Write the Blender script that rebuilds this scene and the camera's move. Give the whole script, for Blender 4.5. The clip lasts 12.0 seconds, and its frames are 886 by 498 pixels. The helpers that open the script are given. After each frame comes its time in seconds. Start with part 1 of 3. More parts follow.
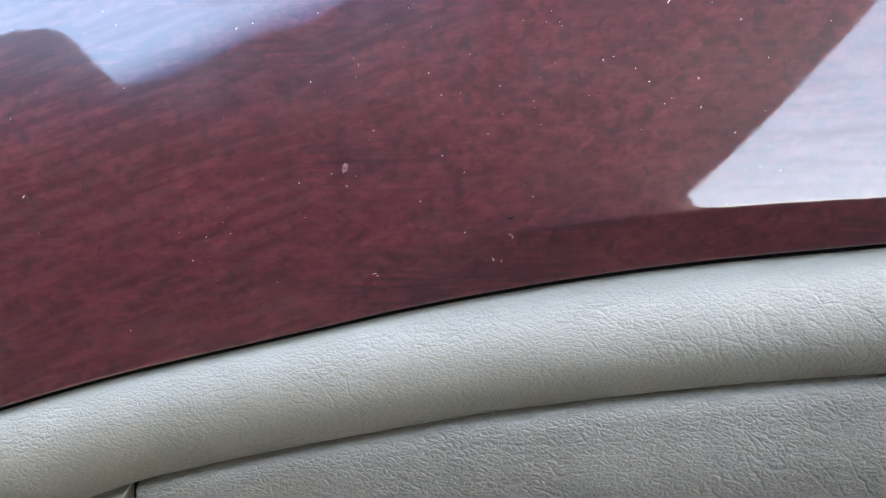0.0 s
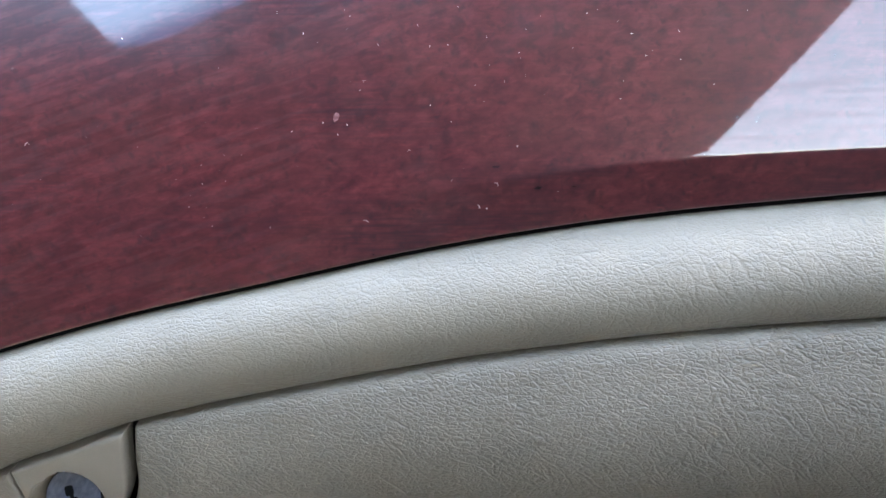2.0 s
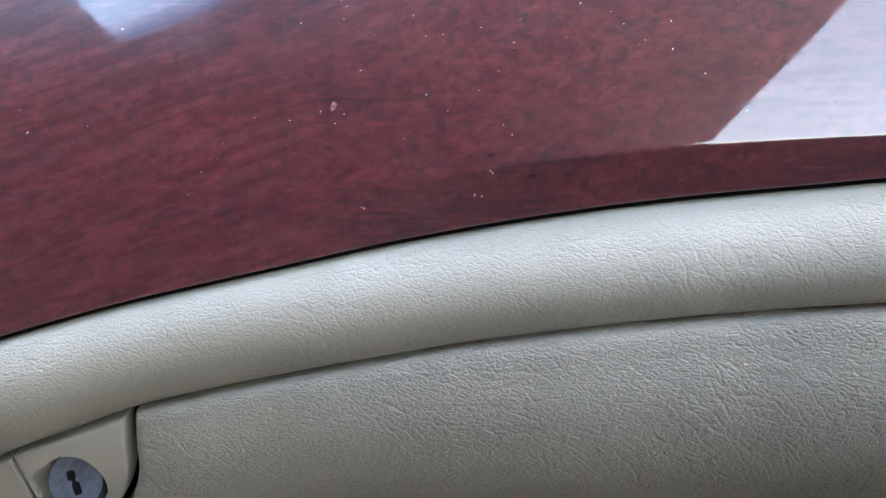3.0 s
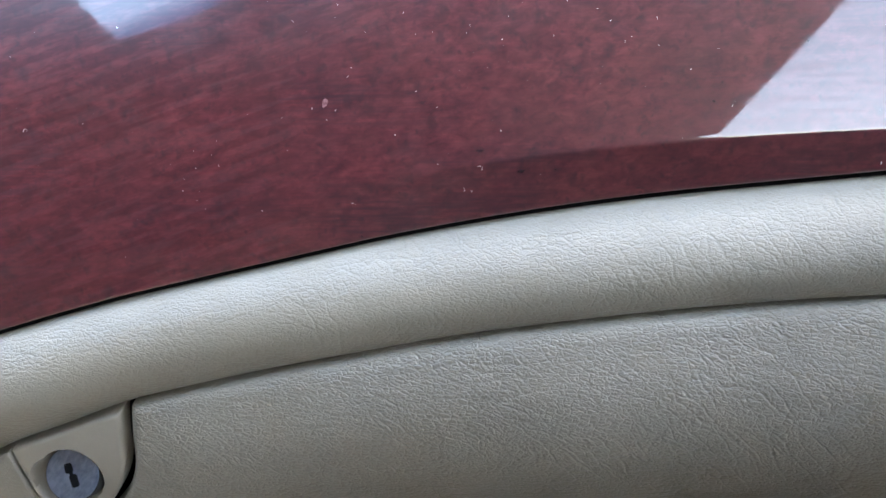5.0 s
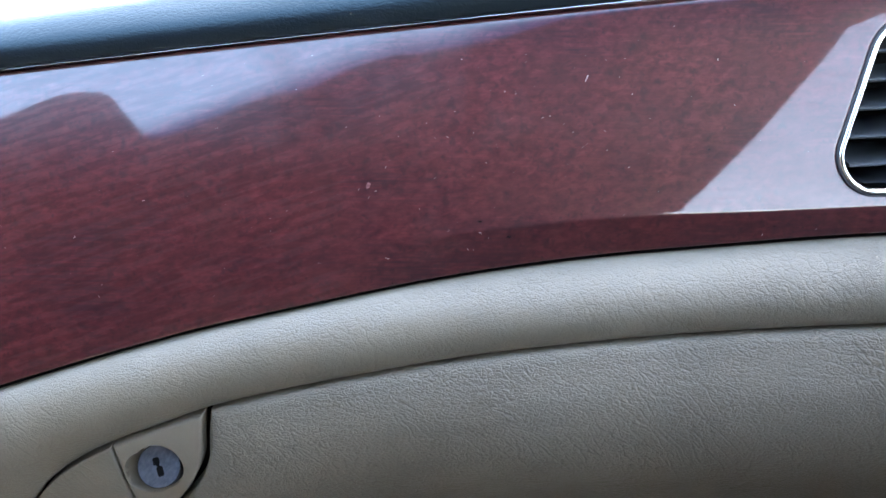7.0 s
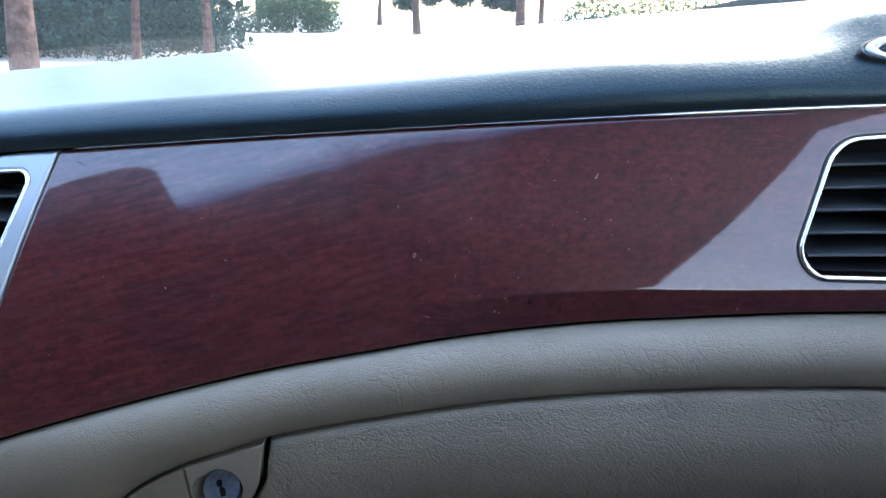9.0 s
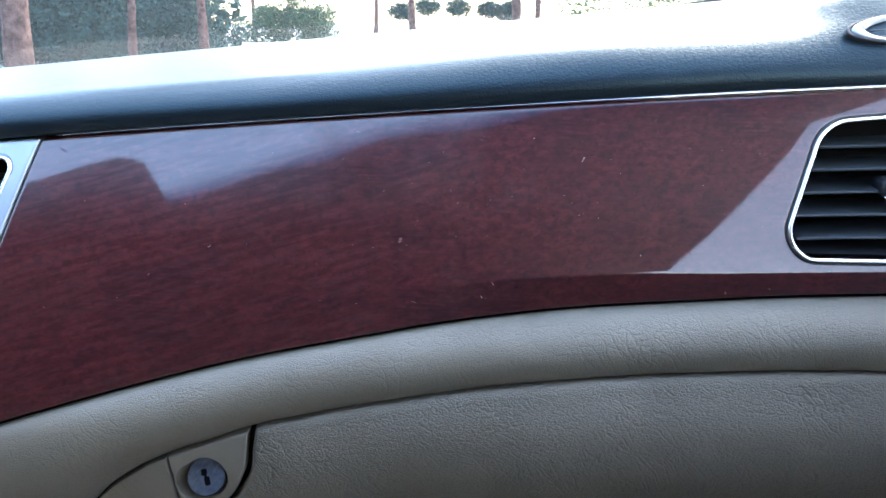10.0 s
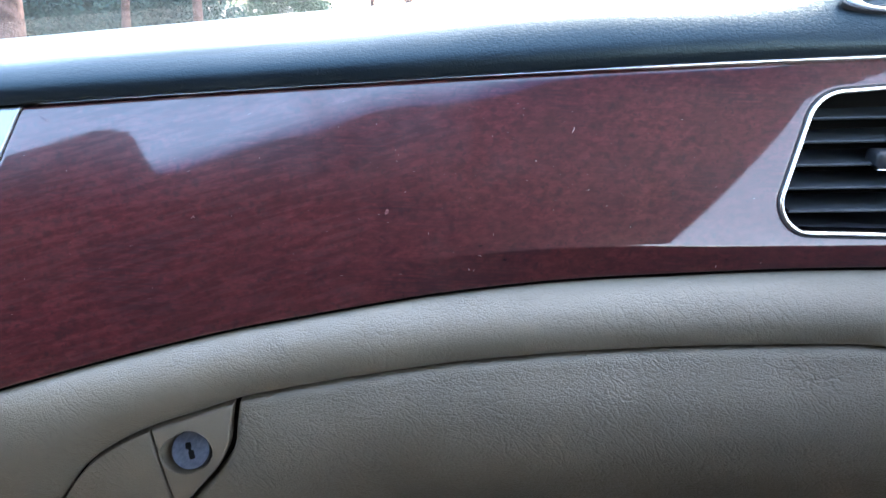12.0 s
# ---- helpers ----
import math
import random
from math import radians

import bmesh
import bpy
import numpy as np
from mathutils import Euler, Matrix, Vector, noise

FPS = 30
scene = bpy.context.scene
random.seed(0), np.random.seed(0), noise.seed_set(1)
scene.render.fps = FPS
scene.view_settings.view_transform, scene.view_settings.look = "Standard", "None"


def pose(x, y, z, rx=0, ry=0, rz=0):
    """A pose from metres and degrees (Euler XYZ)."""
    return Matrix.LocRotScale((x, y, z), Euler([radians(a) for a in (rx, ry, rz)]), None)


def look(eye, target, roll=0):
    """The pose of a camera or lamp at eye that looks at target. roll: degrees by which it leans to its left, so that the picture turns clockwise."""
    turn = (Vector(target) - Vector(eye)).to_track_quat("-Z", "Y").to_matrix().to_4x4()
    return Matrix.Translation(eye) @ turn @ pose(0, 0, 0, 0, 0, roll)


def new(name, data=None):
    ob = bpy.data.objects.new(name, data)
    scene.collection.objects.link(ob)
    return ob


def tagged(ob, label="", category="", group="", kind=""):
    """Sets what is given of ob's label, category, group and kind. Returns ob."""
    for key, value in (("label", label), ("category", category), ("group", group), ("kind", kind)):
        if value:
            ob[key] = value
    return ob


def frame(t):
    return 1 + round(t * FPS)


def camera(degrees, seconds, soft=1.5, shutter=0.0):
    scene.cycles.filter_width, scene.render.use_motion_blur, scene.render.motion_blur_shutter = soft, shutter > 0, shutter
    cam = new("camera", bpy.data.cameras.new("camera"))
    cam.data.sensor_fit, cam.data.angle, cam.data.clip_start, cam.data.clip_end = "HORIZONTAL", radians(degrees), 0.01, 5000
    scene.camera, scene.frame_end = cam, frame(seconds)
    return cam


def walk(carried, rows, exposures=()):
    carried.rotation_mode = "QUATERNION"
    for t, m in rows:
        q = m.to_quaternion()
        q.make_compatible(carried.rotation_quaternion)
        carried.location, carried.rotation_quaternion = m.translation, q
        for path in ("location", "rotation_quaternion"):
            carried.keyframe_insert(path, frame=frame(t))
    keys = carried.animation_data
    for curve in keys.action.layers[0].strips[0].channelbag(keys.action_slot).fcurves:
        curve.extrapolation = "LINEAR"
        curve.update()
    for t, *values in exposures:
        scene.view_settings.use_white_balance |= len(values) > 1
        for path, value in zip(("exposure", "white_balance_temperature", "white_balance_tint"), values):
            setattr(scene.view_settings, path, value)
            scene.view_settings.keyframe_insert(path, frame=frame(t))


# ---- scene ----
cam = camera(57.04, 12.0, soft=1.6)
# seconds, eye x y z, yaw, pitch, roll
ROWS = [
    (0, 0.0291, -0.2449, 1.0054, 5.10, -23.66, -4.94),
    (0.5, 0.0311, -0.2529, 1.0024, 4.76, -24.41, -4.74),
    (1, 0.0314, -0.2568, 1.0024, 4.81, -24.78, -4.56),
    (1.5, 0.0337, -0.2562, 0.9993, 5.27, -24.88, -4.68),
    (2, 0.0343, -0.2579, 0.9989, 5.38, -25.07, -4.63),
    (2.5, 0.0341, -0.2614, 0.9990, 5.19, -25.29, -4.49),
    (3, 0.0360, -0.2631, 0.9978, 5.40, -25.33, -4.65),
    (5, 0.0406, -0.2672, 0.9976, 5.61, -25.35, -4.89),
    (5.5, 0.0396, -0.2721, 1.0016, 5.38, -25.29, -4.77),
    (6, 0.0400, -0.2961, 1.0121, 4.96, -24.53, -4.69),
    (6.5, 0.0290, -0.3490, 1.0286, 2.74, -22.80, -3.39),
    (7, 0.0277, -0.3703, 1.0324, 2.50, -20.50, -2.91),
    (7.2, 0.0366, -0.3686, 1.0317, 3.59, -19.99, -3.23),
    (8.8, 0.0114, -0.4391, 1.0680, 1.41, -17.43, -0.56),
    (9, 0.0001, -0.4474, 1.0607, 0.86, -16.15, -0.02),
    (9.5, 0.0074, -0.4469, 1.0504, 1.11, -15.52, 0.01),
    (10, 0.0068, -0.4473, 1.0463, 0.68, -15.55, -0.27),
    (10.5, 0.0113, -0.4414, 1.0489, 0.04, -16.02, -0.52),
    (11, 0.0121, -0.4426, 1.0429, -0.12, -16.03, -0.37),
    (11.5, 0.0137, -0.4424, 1.0428, 0.26, -16.66, -0.25),
    (12, 0.0117, -0.4424, 1.0388, 0.39, -16.80, -0.02),
]
EXPOSURES = [(0, 4.81, 7500, 8), (1.0, 4.86, 7500, 8), (6.0, 4.92, 7400, 8), (7.0, 4.62, 7000, 8), (8.8, 3.72, 6450, 7), (9.5, 3.70, 6450, 7), (10.0, 3.97, 6500, 7), (10.5, 4.12, 6550, 7), (12, 4.35, 6800, 8)]
walk(cam, [(t, pose(x, y, z, 90 + pitch, 0, yaw) @ pose(0, 0, 0, 0, 0, roll)) for t, x, y, z, yaw, pitch, roll in ROWS], EXPOSURES)

# ---- light: a bright overcast day, seen through the car's windows ----
world = bpy.data.worlds.new("sky")
scene.world = world
world.use_nodes = True
wn = world.node_tree.nodes
sky = wn.new("ShaderNodeTexSky")
sky.sky_type = "NISHITA"
sky.sun_disc = False
sky.sun_elevation, sky.sun_rotation = radians(44), radians(38)
sky.dust_density = 2.3
wn["Background"].inputs["Strength"].default_value = 0.15
world.node_tree.links.new(sky.outputs[0], wn["Background"].inputs["Color"])
sun = new("sun", bpy.data.lights.new("sun", "SUN"))
sun.data.energy, sun.data.angle, sun.data.color = 0.3, radians(30), (1.0, 0.98, 0.95)
sun.matrix_world = look((0, 0, 30), (-19.1, -24.5, 0))
scene.view_settings.exposure = 0.0


# ---- materials ----
def mat(name, color=(0.5, 0.5, 0.5), rough=0.5, metal=0.0, coat=0.0):
    m = bpy.data.materials.new(name)
    m.use_nodes = True
    b = m.node_tree.nodes["Principled BSDF"]
    b.inputs["Base Color"].default_value = (*color, 1)
    b.inputs["Roughness"].default_value = rough
    b.inputs["Metallic"].default_value = metal
    b.inputs["Coat Weight"].default_value = coat
    b.inputs["Coat Roughness"].default_value = 0.03
    return m


def node(m, kind, **inputs):
    n = m.node_tree.nodes.new("ShaderNode" + kind)
    for k, v in inputs.items():
        n.inputs[k.replace("_", " ")].default_value = v
    return n


def link(m, a, b):
    m.node_tree.links.new(a, b)


def coords(m, scale=(1, 1, 1), turn=(0, 0, 0)):
    tc, mp = node(m, "TexCoord"), node(m, "Mapping")
    mp.vector_type = "TEXTURE"
    mp.inputs["Scale"].default_value = [1 / c for c in scale]
    mp.inputs["Rotation"].default_value = turn
    link(m, tc.outputs["Object"], mp.inputs["Vector"])
    return mp.outputs["Vector"]


def noise_tex(m, vec, scale, detail=4.0, rough=0.55, distortion=0.0):
    n = node(m, "TexNoise", Scale=scale, Detail=detail, Roughness=rough, Distortion=distortion)
    link(m, vec, n.inputs["Vector"])
    return n.outputs["Fac"]


def ramp(m, fac, *stops):
    r = node(m, "ValToRGB")
    e = r.color_ramp.elements
    while len(e) < len(stops):
        e.new(0.5)
    for el, (p, c) in zip(e, stops):
        el.position, el.color = p, (*c, 1) if len(c) == 3 else c
    link(m, fac, r.inputs["Fac"])
    return r.outputs["Color"]


def mixc(m, fac, a, b, mode="MIX"):
    x = m.node_tree.nodes.new("ShaderNodeMix")
    x.data_type, x.blend_type = "RGBA", mode
    for sock, v in ((x.inputs[0], fac), (x.inputs[6], a), (x.inputs[7], b)):
        if isinstance(v, (int, float)):
            sock.default_value = v
        elif isinstance(v, tuple):
            sock.default_value = (*v, 1)
        else:
            link(m, v, sock)
    return x.outputs[2]


def arith(m, op, a, b=0.0):
    x = m.node_tree.nodes.new("ShaderNodeMath")
    x.operation = op
    for sock, v in zip(x.inputs, (a, b)):
        if isinstance(v, (int, float)):
            sock.default_value = v
        else:
            link(m, v, sock)
    return x.outputs[0]


def bump(m, height, strength, distance, before=None):
    b = node(m, "Bump", Strength=strength, Distance=distance)
    link(m, height, b.inputs["Height"])
    if before is not None:
        link(m, before, b.inputs["Normal"])
    return b.outputs["Normal"]


def bsdf(m):
    return m.node_tree.nodes["Principled BSDF"]


def leather(name, dark, light, rough, depth, cell=430.0, spec=0.5, wave=0.15, vary=0.07, fold=1.0):
    """Grained vinyl: flat pebbles between thin valleys, crossed by long slanting folds in clusters."""
    m = mat(name, light, rough)
    b = bsdf(m)
    v = coords(m)

    def warped(scale, amount, source):
        w = node(m, "TexNoise", Scale=scale, Detail=2.0)
        link(m, v, w.inputs["Vector"])
        off = node(m, "VectorMath")
        off.operation = "MULTIPLY_ADD"
        link(m, w.outputs["Color"], off.inputs[0])
        off.inputs[1].default_value = (amount, amount, amount)
        link(m, source, off.inputs[2])
        return off.outputs[0]

    def net(scale, turn, stretch, width, warp_scale, warp, soft=0.0):
        mp = node(m, "Mapping")
        mp.vector_type = "TEXTURE"
        mp.inputs["Rotation"].default_value = (0, radians(turn), 0)
        mp.inputs["Scale"].default_value = (stretch, 1.0, 1.0)
        link(m, warped(warp_scale, warp, v), mp.inputs["Vector"])
        vo = node(m, "TexVoronoi", Scale=scale, Randomness=1.0)
        vo.feature = "DISTANCE_TO_EDGE"
        link(m, mp.outputs[0], vo.inputs["Vector"])
        r = node(m, "MapRange")
        r.interpolation_type = "SMOOTHSTEP"
        r.inputs[1].default_value, r.inputs[2].default_value = -soft, width
        link(m, vo.outputs["Distance"], r.inputs[0])
        return r.outputs[0]

    def patches(scale, lo, hi, floor_value=0.0):
        f = floor_value
        return ramp(m, noise_tex(m, v, scale, 2.0), (lo, (f, f, f)), (hi, (1, 1, 1)))

    h = arith(m, "MULTIPLY", net(cell, 12, 2.1, 0.20, 260.0, 0.0020, 0.06), patches(38.0, 0.36, 0.60, 0.65))
    h = arith(m, "ADD", h, arith(m, "MULTIPLY", net(cell * 1.8, 20, 1.8, 0.30, 400.0, 0.0016, 0.1), arith(m, "MULTIPLY", patches(60.0, 0.40, 0.62, 0.4), 0.45)))
    folds = None
    for scale, turn, stretch, where, gain in ((190.0, 52, 5.0, 27.0, 1.0), (260.0, 24, 4.0, 35.0, 0.8), (240.0, -8, 5.0, 31.0, 0.6)):
        line = arith(m, "SUBTRACT", 1.0, net(scale, turn, stretch, 0.12, 120.0, 0.004, 0.02))
        line = arith(m, "MULTIPLY", line, arith(m, "MULTIPLY", patches(where, 0.44, 0.60), gain))
        folds = line if folds is None else arith(m, "ADD", folds, line)
    h = arith(m, "SUBTRACT", h, arith(m, "MULTIPLY", folds, 0.8 * fold))
    h = arith(m, "ADD", h, arith(m, "MULTIPLY", noise_tex(m, v, 1900.0, 3.0), 0.22))
    link(m, bump(m, h, depth, 0.0005, bump(m, noise_tex(m, v, 22.0, 3.0), wave, 0.004)), b.inputs["Normal"])
    tone = ramp(m, noise_tex(m, v, 16.0, 5.0), (0.3, dark), (0.7, light))
    # shade in the folds is put into the colour by a darker tone
    link(m, mixc(m, arith(m, "MULTIPLY", folds, 0.10 * fold), tone, tuple(c * 0.6 for c in dark)), b.inputs["Base Color"])
    rr = node(m, "MapRange")
    rr.inputs[3].default_value, rr.inputs[4].default_value = rough - vary, rough + vary
    link(m, noise_tex(m, v, 60.0, 4.0), rr.inputs[0])
    link(m, rr.outputs[0], b.inputs["Roughness"])
    b.inputs["Specular IOR Level"].default_value = spec
    return m


def burl_wood():
    """Dark red burl under clear lacquer that carries fine polishing lines."""
    m = mat("burl_wood", (0.1, 0.03, 0.02), 0.44, 0.0, 1.0)
    b = bsdf(m)
    v = coords(m)
    broad = noise_tex(m, coords(m, (1.0, 1.0, 1.5)), 34.0, 5.0, 0.6, 0.3)
    fine = noise_tex(m, coords(m, (0.7, 1.0, 1.2), (0, radians(-8), 0)), 240.0, 5.0, 0.62, 0.35)
    grain = noise_tex(m, coords(m, (0.10, 1.0, 1.0), (0, radians(4), 0)), 850.0, 3.0, 0.6)
    col = ramp(m, fine, (0.32, (0.036, 0.0080, 0.0102)), (0.5, (0.077, 0.0142, 0.0162)), (0.68, (0.110, 0.0226, 0.0242)))
    col = mixc(m, ramp(m, broad, (0.36, (0.0, 0.0, 0.0)), (0.66, (0.5, 0.5, 0.5))), col, (0.054, 0.0135, 0.0145))
    wv = node(m, "TexNoise", Scale=230.0, Detail=3.0)
    link(m, v, wv.inputs["Vector"])
    off = node(m, "VectorMath")
    off.operation = "MULTIPLY_ADD"
    link(m, wv.outputs["Color"], off.inputs[0])
    off.inputs[1].default_value = (0.007, 0.007, 0.007)
    link(m, v, off.inputs[2])
    for size, amount in ((140.0, 0.80), (280.0, 0.72)):
        eyes = node(m, "TexVoronoi", Scale=size, Randomness=1.0)
        link(m, off.outputs[0], eyes.inputs["Vector"])
        near = ramp(m, eyes.outputs["Distance"], (0.08, (1, 1, 1)), (0.42, (0, 0, 0)))
        where = ramp(m, noise_tex(m, v, size * 0.6, 3.0), (0.45, (0, 0, 0)), (0.55, (amount, amount, amount)))
        col = mixc(m, arith(m, "MULTIPLY", near, where), col, (0.022, 0.009, 0.011))
    col = mixc(m, arith(m, "MULTIPLY", ramp(m, grain, (0.4, (0, 0, 0)), (0.62, (1, 1, 1))), 0.28), col, (0.04, 0.012, 0.012))
    # fine lacquer scratches; their dark streaks in reflections are put into the colour
    scratch = noise_tex(m, coords(m, (0.05, 1.0, 1.0), (0, radians(3), 0)), 620.0, 3.0, 0.6)
    scratched = ramp(m, noise_tex(m, coords(m, (0.5, 1.0, 1.0)), 30.0, 2.0), (0.46, (0, 0, 0)), (0.62, (1, 1, 1)))
    col = mixc(m, arith(m, "MULTIPLY", arith(m, "MULTIPLY", ramp(m, scratch, (0.36, (1, 1, 1)), (0.60, (0, 0, 0))), scratched), 0.8), col, (0.026, 0.009, 0.012))
    lines = noise_tex(m, coords(m, (0.03, 1.0, 1.0), (0, radians(1), 0)), 900.0, 2.0, 0.5)
    wiped = noise_tex(m, coords(m, (0.035, 1.0, 1.0), (0, radians(-17), 0)), 300.0, 3.0, 0.55)
    sep = node(m, "SeparateXYZ")
    link(m, v, sep.inputs[0])
    part_of = ramp(m, arith(m, "ADD", arith(m, "MULTIPLY", sep.outputs["X"], 3.0), noise_tex(m, v, 25.0, 2.0)), (0.25, (1, 1, 1)), (0.60, (0, 0, 0)))
    upper = ramp(m, arith(m, "ADD", sep.outputs["Z"], arith(m, "MULTIPLY", noise_tex(m, v, 30.0, 2.0), 0.02)), (0.936, (0.3, 0.3, 0.3)), (0.960, (1, 1, 1)))
    # wiping marks near the windscreen's reflection, its dark streaks painted into the colour
    rub_shade = arith(m, "MULTIPLY", arith(m, "MULTIPLY", ramp(m, wiped, (0.40, (1, 1, 1)), (0.52, (0, 0, 0))), part_of), upper)
    link(m, mixc(m, arith(m, "MULTIPLY", rub_shade, 0.48), col, (0.030, 0.010, 0.013)), b.inputs["Base Color"])
    sheen = node(m, "MapRange")
    sheen.inputs[1].default_value, sheen.inputs[2].default_value = 0.32, 0.62
    sheen.inputs[3].default_value, sheen.inputs[4].default_value = 0.80, 1.0
    link(m, scratch, sheen.inputs[0])
    link(m, sheen.outputs[0], b.inputs["Coat Weight"])
    n1 = bump(m, lines, 0.004, 0.0002, bump(m, noise_tex(m, v, 9.0, 2.0), 0.05, 0.004))
    n1 = bump(m, arith(m, "MULTIPLY", wiped, part_of), 0.04, 0.0006, n1)
    link(m, n1, b.inputs["Coat Normal"])
    cr = node(m, "MapRange")
    cr.inputs[1].default_value, cr.inputs[2].default_value = 0.35, 0.7
    cr.inputs[3].default_value, cr.inputs[4].default_value = 0.012, 0.06
    link(m, lines, cr.inputs[0])
    smear = arith(m, "MULTIPLY", ramp(m, wiped, (0.44, (0, 0, 0)), (0.58, (1, 1, 1))), part_of)
    link(m, arith(m, "ADD", cr.outputs[0], arith(m, "MULTIPLY", smear, 0.02)), b.inputs["Coat Roughness"])
    link(m, arith(m, "ADD", arith(m, "ADD", arith(m, "ADD", 0.10, arith(m, "MULTIPLY", upper, 0.12)), arith(m, "MULTIPLY", part_of, arith(m, "MULTIPLY", upper, 0.26))), arith(m, "MULTIPLY", smear, 0.12)), b.inputs["Specular IOR Level"])
    link(m, arith(m, "SUBTRACT", 0.42, arith(m, "MULTIPLY", part_of, 0.09)), b.inputs["Roughness"])
    b.inputs["Coat IOR"].default_value = 1.80
    return m


def brushed(name, color, rough, metal):
    m = mat(name, color, rough, metal)
    v = coords(m)
    rr = node(m, "MapRange")
    rr.inputs[3].default_value, rr.inputs[4].default_value = rough * 0.8, rough * 1.3
    link(m, noise_tex(m, v, 140.0, 4.0), rr.inputs[0])
    link(m, rr.outputs[0], bsdf(m).inputs["Roughness"])
    link(m, bump(m, noise_tex(m, v, 1500.0, 2.0), 0.05, 0.0002), bsdf(m).inputs["Normal"])
    return m


def mottled(name, a, b_, scale, rough, bump_scale=0.0, strength=0.3, dist=0.002):
    m = mat(name, a, rough)
    v = coords(m)
    link(m, ramp(m, noise_tex(m, v, scale, 6.0, 0.6), (0.35, a), (0.65, b_)), bsdf(m).inputs["Base Color"])
    if bump_scale:
        link(m, bump(m, noise_tex(m, v, bump_scale, 5.0), strength, dist), bsdf(m).inputs["Normal"])
    return m


def thin_glass(name, tint, band=None, film=0.0):
    m = mat(name)
    nt = m.node_tree
    nt.nodes.remove(bsdf(m))
    tr, gl, fr, mx = node(m, "BsdfTransparent"), node(m, "BsdfGlossy"), node(m, "LayerWeight", Blend=0.5), node(m, "MixShader")
    tr.inputs[0].default_value = (*tint, 1)
    if band:
        sep = node(m, "SeparateXYZ")
        link(m, coords(m), sep.inputs[0])
        along = arith(m, "MULTIPLY", arith(m, "MINIMUM", arith(m, "ADD", sep.outputs["X"], 0.10), 0.0), -0.55)
        mr = node(m, "MapRange")
        mr.interpolation_type = "SMOOTHSTEP"
        mr.inputs[1].default_value, mr.inputs[2].default_value = band
        link(m, arith(m, "ADD", sep.outputs["Y"], along), mr.inputs[0])
        link(m, mixc(m, mr.outputs[0], tint, (0.06, 0.08, 0.17)), tr.inputs[0])
    gl.inputs["Roughness"].default_value = 0.01
    link(m, arith(m, "ADD", arith(m, "MULTIPLY", arith(m, "POWER", fr.outputs["Facing"], 5.0), 0.2), 0.012), mx.inputs[0])
    through_glass = tr.outputs[0]
    if film:  # a weak translucent layer added for the pale haze over the view
        veil_mix, ts = node(m, "MixShader"), node(m, "BsdfTranslucent")
        link(m, ramp(m, noise_tex(m, coords(m), 5.0, 4.0), (0.3, (film * 0.7,) * 3), (0.7, (film * 1.2,) * 3)), veil_mix.inputs[0])
        ts.inputs[0].default_value = (0.75, 0.78, 0.8, 1)
        link(m, tr.outputs[0], veil_mix.inputs[1])
        link(m, ts.outputs[0], veil_mix.inputs[2])
        through_glass = veil_mix.outputs[0]
    link(m, through_glass, mx.inputs[1])
    link(m, gl.outputs[0], mx.inputs[2])
    link(m, mx.outputs[0], nt.nodes["Material Output"].inputs["Surface"])
    return m


WOOD = burl_wood()
LEATHER = leather("beige_vinyl", (0.170, 0.146, 0.106), (0.2075, 0.179, 0.131), 0.35, 0.36, 740.0, 0.65, 0.15, 0.07, 1.1)
DOOR_VINYL = leather("deep_grained_beige_vinyl", (0.170, 0.146, 0.106), (0.2075, 0.179, 0.131), 0.35, 0.62, 680.0, 0.65, 0.15, 0.07, 1.3)
DASH_VINYL = leather("black_vinyl", (0.007, 0.010, 0.014), (0.011, 0.015, 0.020), 0.32, 0.22, 520.0, 0.5, 0.03, 0.015, 0.3)
# the sky's blue in the pad's sheen is put in as a tint
bsdf(DASH_VINYL).inputs["Specular Tint"].default_value = (0.60, 0.90, 1.0, 1)
CHROME = brushed("chrome", (0.85, 0.86, 0.88), 0.12, 1.0)
STEEL = brushed("lock_steel", (0.50, 0.56, 0.68), 0.38, 1.0)
link(STEEL, ramp(STEEL, noise_tex(STEEL, coords(STEEL, (1, 1, 0.4), (0, radians(30), 0)), 330.0, 4.0, 0.65), (0.35, (0.24, 0.29, 0.39)), (0.65, (0.42, 0.48, 0.60))), bsdf(STEEL).inputs["Base Color"])
SILVER = brushed("silver_paint", (0.42, 0.47, 0.52), 0.36, 0.55)
BLACK = mottled("black_plastic", (0.012, 0.014, 0.017), (0.02, 0.022, 0.026), 60.0, 0.42, 900.0, 0.1, 0.0003)
SLAT = mottled("satin_black_plastic", (0.030, 0.036, 0.040), (0.040, 0.047, 0.052), 60.0, 0.34, 900.0, 0.1, 0.0003)
GAP = mat("dark_recess", (0.004, 0.004, 0.004), 0.8)
bsdf(GAP).inputs["Specular IOR Level"].default_value = 0.1
SEAL = mottled("dark_rubber", (0.012, 0.013, 0.013), (0.02, 0.021, 0.021), 90.0, 0.6, 900.0, 0.1, 0.0003)
LINER = mottled("headliner_cloth", (0.14, 0.13, 0.12), (0.18, 0.168, 0.155), 30.0, 0.95, 700.0, 0.3, 0.001)
TRIM = mottled("cabin_trim", (0.05, 0.047, 0.043), (0.07, 0.066, 0.06), 25.0, 0.7, 500.0, 0.3, 0.001)
CARPET = mottled("beige_carpet", (0.13, 0.112, 0.09), (0.18, 0.155, 0.125), 80.0, 0.95, 600.0, 0.6, 0.003)
GLASS = thin_glass("window_glass", (0.98, 0.90, 0.86))
